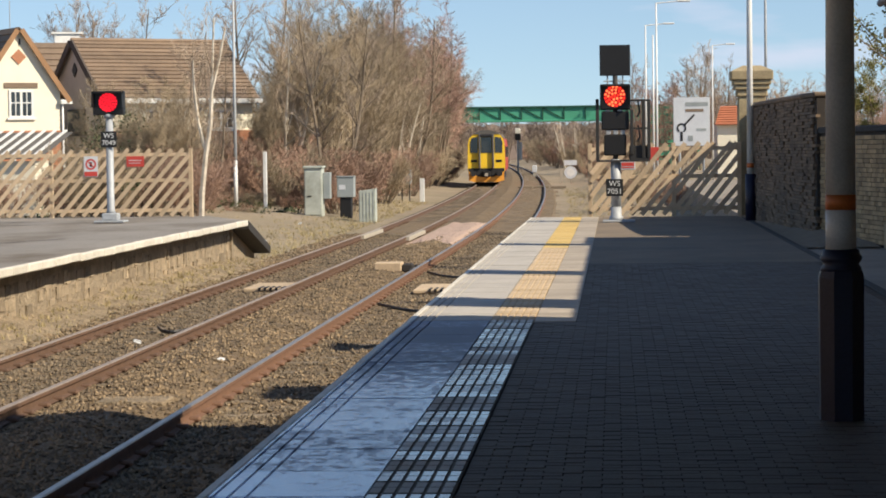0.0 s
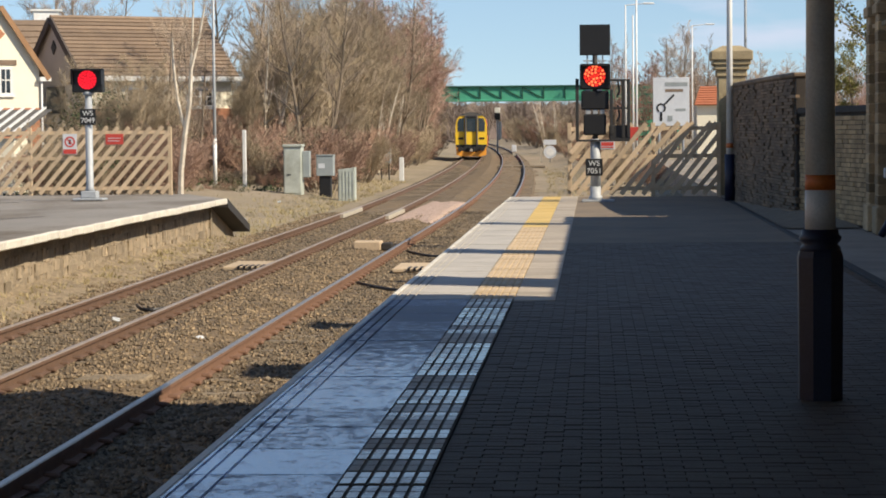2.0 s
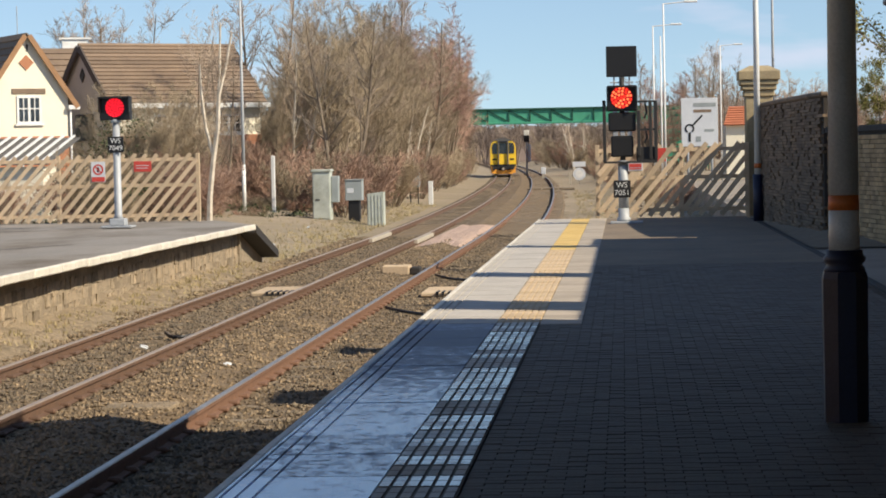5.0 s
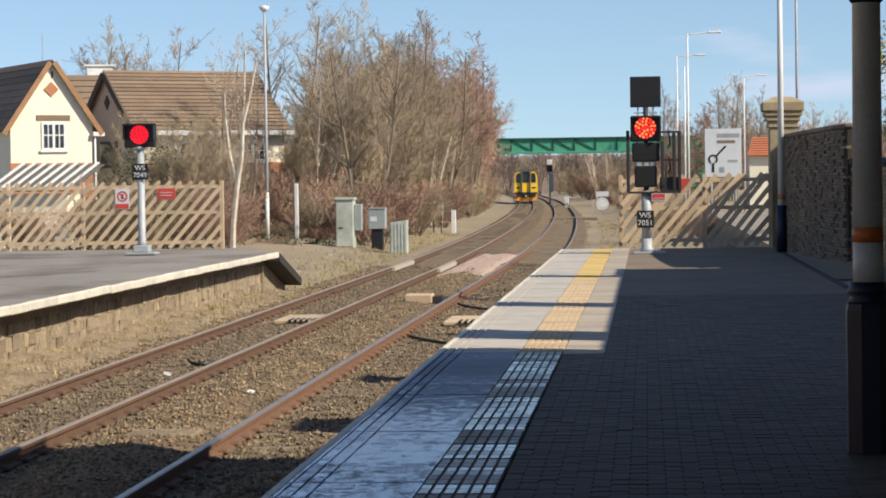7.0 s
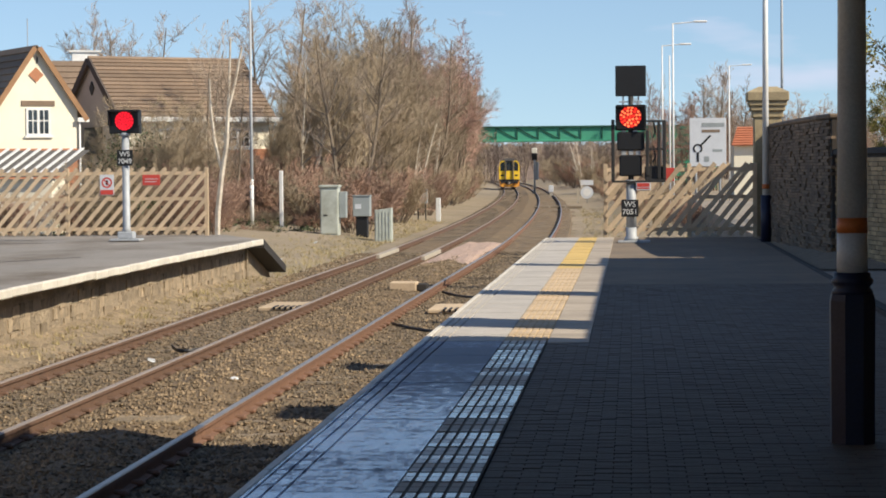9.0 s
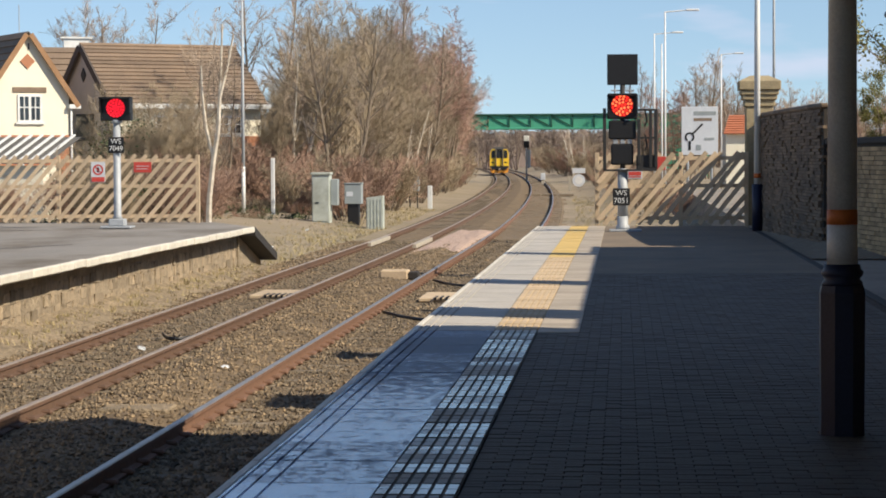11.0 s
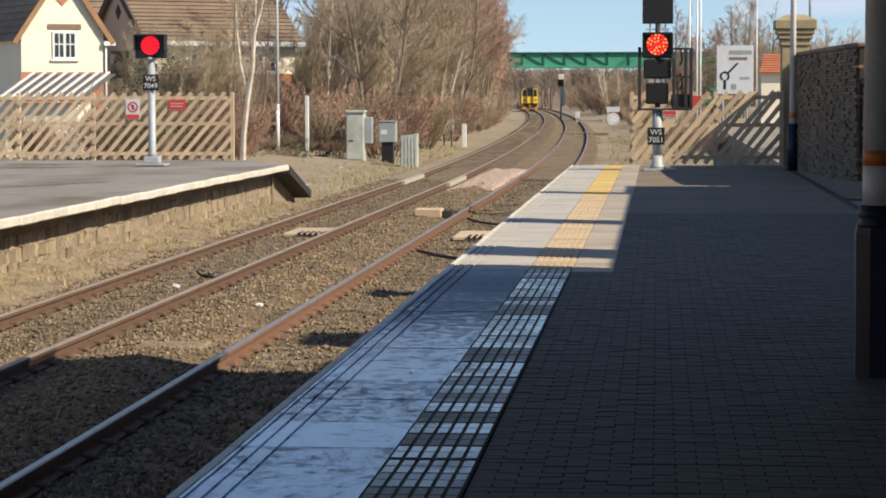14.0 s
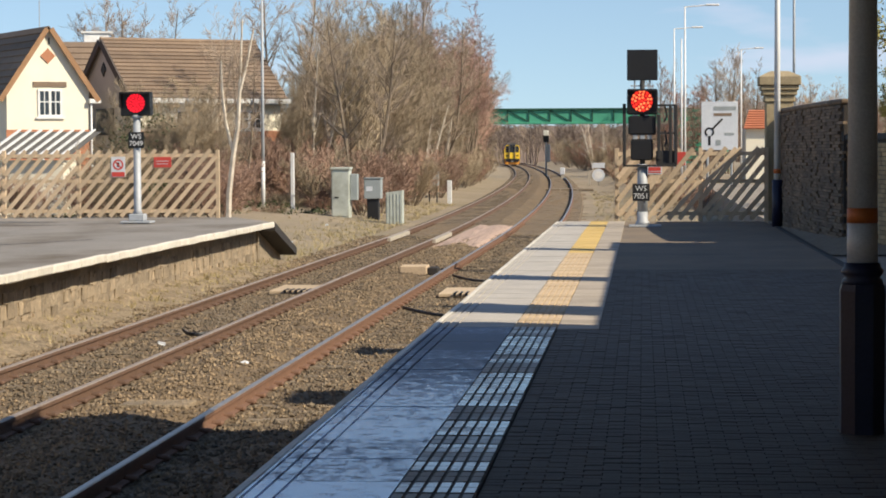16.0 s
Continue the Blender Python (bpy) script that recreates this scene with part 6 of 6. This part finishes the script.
    # gardens by the houses, and woods far along the line
    for i in range(14):
        y = rnd.uniform(94, 103)
        o = copy_thing(tan[i % 3], pose(-0.172 * y - rnd.uniform(0, 6.0), y, -1.0, 0, 0, rnd.uniform(0, 360)))
        s = rnd.uniform(0.46, 0.68) if o.location.x > -21.5 else rnd.uniform(0.3, 0.45)
        o.scale = (s, s, s)
    for y in range(80, 98, 6):
        for k in range(3):
            o = copy_thing(tan[k], pose(-17.5 - k * 3.2 + rnd.uniform(-1, 1), y, -1.0, 0, 0, rnd.uniform(0, 360)))
            s = rnd.uniform(0.22, 0.36)
            o.scale = (s, s, s)
    for i in range(6):
        o = copy_thing(grey[i % 2], pose(-36 + i * 1.0 + rnd.uniform(-0.5, 0.5), 150 + rnd.uniform(-5, 5), -1, 0, 0, rnd.uniform(0, 360)))
        s = 1.25 + 0.15 * math.sin(i * 2.1)
        o.scale = (s, s, s)
    base = []
    for k in range(8):
        rr = random.Random(300 + k)
        tk, tn = grow(rr, h=10.0, stems=3, spread=0.22, r0=0.16, kids=(9, 6, 4), rise=0.35, twig=0.03)
        base.append(tk + tn)
    for mt, off in ((M_FARWOOD, 0), (M_TWIGG, 1)):
        segs = []
        for i in range(90):
            x = -75 + (i % 45) * 2.6 + rnd.uniform(-1.3, 1.3)
            y = 475 + (i // 45) * 35 + rnd.uniform(-20, 20) + off * 12
            m = pose(x, y, -1.2, 0, 0, rnd.uniform(0, 360)) @ Matrix.Scale(rnd.uniform(1.0, 1.45) if x > 9 else rnd.uniform(0.82, 1.0), 4)
            f = m.to_scale().x
            segs += [(m @ p, m @ q, a_ * f, b_ * f) for p, q, a_, b_ in rnd.choice(base)]
        tagged(new("far_woods", tubes_mesh("far_woods", segs, mt, 3)), "distant bare brown woods beyond the bend", "woods", kind="stuff")
    for i in range(60):
        x, y = -10 + (i % 30) * 1.3 + rnd.uniform(-1, 1), 300 + rnd.uniform(-12, 30)
        o = copy_thing((grey + tan)[i % 5], pose(x + 3, y, -1.2, 0, 0, rnd.uniform(0, 360)))
        s = rnd.uniform(0.7, 1.15) if x > 5 else rnd.uniform(0.5, 0.72)
        o.scale = (s, s, s)
    for i in range(30):
        x, y = 3 + (i % 15) * 1.9 + rnd.uniform(-1, 1), 235 + rnd.uniform(-18, 18)
        o = copy_thing((red + grey)[i % 4], pose(x, y, -1.2, 0, 0, rnd.uniform(0, 360)))
        s = rnd.uniform(0.8, 1.1) * (1.25 if x < 12 else 1.0)
        o.scale = (s, s, s)
    for i in range(90):
        y = rnd.uniform(270, 440)
        x = bend(y) + (rnd.uniform(1, 16) if i % 3 else -13 - rnd.uniform(0, 6))
        o = copy_thing(shrub[i % 3], pose(x, y, -1.1, 0, 0, rnd.uniform(0, 360)))
        s = rnd.uniform(1.0, 1.7)
        o.scale = (s, s, s)
    for i in range(30):
        y = 100 + i * 5.5
        x = 1.2 + bend(y) * 0.8 + rnd.uniform(-0.6, 1.5)
        o = copy_thing(shrub[i % 3], pose(x, y, -1.1, 0, 0, rnd.uniform(0, 360)))
        s = rnd.uniform(0.45, 0.8)
        o.scale = (s, s, s)


build_trees()


def build_far_bank():
    vs, fs, nx, ny = [], [], 80, 6
    for j in range(ny + 1):
        for i in range(nx + 1):
            x, v = -110 + i * 2.4, j / ny
            vs.append((x, 530 + 24 * v, -1.5 + (8.8 + 1.2 * noise.noise((x * 0.37, v, 3))) * math.sin(v * math.pi / 2)))
    for j in range(ny):
        for i in range(nx):
            k = j * (nx + 1) + i
            fs.append((k, k + 1, k + nx + 2, k + nx + 1))
    me = bpy.data.meshes.new("far_bank")
    me.from_pydata(vs, [], fs)
    me.materials.append(M_FARWOOD)
    tagged(new("far_bank", me), "distant brown scrubby bank beyond the bend", "bank", kind="structure")


build_far_bank()


def leaf_cloud(name, centres, count, size, material, label, cat, seed, spread=(1, 1, 1)):
    rng = np.random.default_rng(seed)
    vs, fs = [], []
    for cx, cy, cz, r in centres:
        for i in range(count):
            v = rng.normal(0, 0.5, 3)
            p = np.array([cx, cy, cz]) + v * r * np.array(spread)
            u = rng.normal(0, 1, 3)
            u /= np.linalg.norm(u)
            w = np.cross(u, rng.normal(0, 1, 3))
            w /= np.linalg.norm(w)
            k = len(vs)
            s = size * rng.uniform(0.6, 1.3)
            for a, b in ((-1, 0), (0, -0.5), (1, 0), (0, 0.5)):
                vs.append(tuple(p + (u * a + w * b) * s))
            fs.append((k, k + 1, k + 2, k + 3))
    me = bpy.data.meshes.new(name)
    me.from_pydata(vs, [], fs)
    me.materials.append(material)
    return me


def build_leafy_tree():
    rng = random.Random(77)
    thick, thin = grow(rng, h=9.0, stems=2, spread=0.2, r0=0.16, kids=(11, 6, 4), rise=0.3)
    t = thing("yard_tree", pose(8.75, 64, -0.1), "thinly leaved olive-gold tree behind the wall", "tree")
    for nm, sg, m, n in (("trunk", thick, M_BARK, 6), ("bough", thin, M_TWIG, 3)):
        o = new(nm, tubes_mesh(nm, sg, m, n))
        o.parent = t
    tips = rng.sample(thin, min(len(thin), 1000))
    o = new("crown", leaf_cloud("crown", [(*b, 0.26) for a, b, _, _ in tips], 12, 0.065, M_GOLDLEAF, "", "", 3))
    o.parent = t
    t2 = copy_thing(t, pose(10.2, 71, -0.1, 0, 0, 130))
    t3 = copy_thing(t, pose(6.9, 58, -0.1, 0, 0, 230))
    t3.scale = (0.45, 0.45, 0.45)


build_leafy_tree()


def build_ivy():
    rnd = random.Random(8)
    c = [(rnd.uniform(-18, -12.6), rnd.uniform(86, 104), -0.85 + rnd.uniform(0, 0.3), rnd.uniform(0.3, 0.8)) for i in range(22)]
    c += [(-22 + rnd.uniform(-6, 8), 84 + rnd.uniform(-8, 8), rnd.uniform(-0.6, 0.8), rnd.uniform(0.5, 1.1)) for i in range(6)]
    c += [(-19.3 + rnd.uniform(-0.6, 0.6), 90 + rnd.uniform(-1, 1), rnd.uniform(0.5, 3.0), 0.9) for i in range(6)]
    ob = new("ivy", leaf_cloud("ivy", c, 120, 0.06, M_LEAF, "", "", 4, (1, 1, 0.6)))
    tagged(ob, "dark green ivy and bramble leaves among the thicket", "undergrowth", kind="stuff")


build_ivy()


def blades(name, spots, material, label, cat):
    vs, fs = [], []
    rng = random.Random(12)
    for x, y, z, h in spots:
        for i in range(5):
            an, lean = rng.uniform(0, 6.28), rng.uniform(0.1, 0.7)
            dx, dy = math.cos(an), math.sin(an)
            bx, by = x + rng.uniform(-0.08, 0.08), y + rng.uniform(-0.08, 0.08)
            w = rng.uniform(0.006, 0.014)
            hh = h * rng.uniform(0.5, 1.2)
            k = len(vs)
            vs += [(bx - dy * w, by + dx * w, z), (bx + dy * w, by - dx * w, z), (bx + dx * lean * hh, by + dy * lean * hh, z + hh * 0.8)]
            fs.append((k, k + 1, k + 2))
    me = bpy.data.meshes.new(name)
    me.from_pydata(vs, [], fs)
    me.materials.append(material)
    tagged(new(name, me), label, cat, kind="stuff")


def build_grass():
    rng = random.Random(3)
    sp = []
    for i in range(500):
        y = 20 + 37 * rng.random() ** 0.8
        x = -9.2 + abs(rng.gauss(0, 0.5))
        sp.append((x, y, -0.86 + min(1.0, (x + 9.3)) * -0.24, rng.uniform(0.04, 0.13)))
    for i in range(1500):
        y = rng.uniform(58, 125)
        x = -8.9 + bend(y) - abs(rng.gauss(0, 1.6))
        sp.append((x, y, ground_z(x, y), rng.uniform(0.05, 0.22)))
    for i in range(800):
        y = rng.uniform(59, 160)
        x = -1.6 + bend(y) + abs(rng.gauss(0, 1.6))
        sp.append((x, y, ground_z(x, y), rng.uniform(0.05, 0.25)))
    blades("dry_grass", sp, M_STRAW, "straw-coloured dead grass beside the track", "grass")


build_grass()


def build_stones():
    rng = np.random.default_rng(9)
    base = np.array([(1, 0, 0), (-1, 0, 0), (0, 1, 0), (0, -1, 0), (0, 0, 1), (0, 0, -1)], float)
    tri = np.array([(0, 2, 4), (2, 1, 4), (1, 3, 4), (3, 0, 4), (2, 0, 5), (1, 2, 5), (3, 1, 5), (0, 3, 5)])
    n = 74000
    y = 15.5 + 62 * rng.random(n) ** 1.5
    x = rng.uniform(-8.9, -2.3, n)
    x = x - 1.54e-3 * np.maximum(0, y - 70) ** 1.58
    r = 0.010 + 0.025 * rng.random(n) ** 1.25
    keep = np.ones(n, bool)
    for rx in (R1, R2, R3, R4):
        keep &= np.abs(x - rx) > 0.11
    x, y, r = x[keep], y[keep], r[keep]
    n = len(x)
    z = np.array([RAIL - 0.17 + 0.035 * noise.noise((a * 2.2, b * 2.2, 1)) + 0.03 * noise.noise((a * 0.8, b * 0.5, 7)) + (0.09 * (1 - abs(a + 5.2) / 0.75) if abs(a + 5.2) < 0.75 else 0) for a, b in zip(x, y)])
    v = base[None] * r[:, None, None] * rng.uniform(0.6, 1.3, (n, 6, 1)) + rng.normal(0, 0.006, (n, 6, 3))
    v[:, :, 2] *= 0.85
    v += np.stack([x, y, z + r * 0.25], 1)[:, None]
    f = tri[None] + (np.arange(n) * 6)[:, None, None]
    me = bpy.data.meshes.new("ballast_stones")
    me.from_pydata(v.reshape(-1, 3).tolist(), [], f.reshape(-1, 3).tolist())
    me.materials.append(M_STONE)
    me.materials.append(M_STONEOLD)
    # oil and brake dust lie between the rails of each track
    xs_ = x + 1.54e-3 * np.maximum(0, y - 70) ** 1.58
    mid = np.minimum(np.abs(xs_ - (R1 + R2) / 2), np.abs(xs_ - (R3 + R4) / 2))
    dirty = rng.random(n) < np.clip(0.95 - mid * 0.75, 0.1, 0.8)
    me.polygons.foreach_set("material_index", np.repeat(dirty.astype(np.int32), 8))
    tagged(new("ballast_stones", me), "loose brown ballast stones between the rails", "ballast", kind="stuff")


build_stones()


# ---- what moves ----
def motions():
    mid = (R1 + R2) / 2
    rows = []
    for k in range(17):
        y = 172.0 + 15.3 * k
        rows.append((float(k), pose(mid + bend(y), y, RAIL, 0, 0, math.degrees(heading(y)))))
    walk(train, rows)


motions()
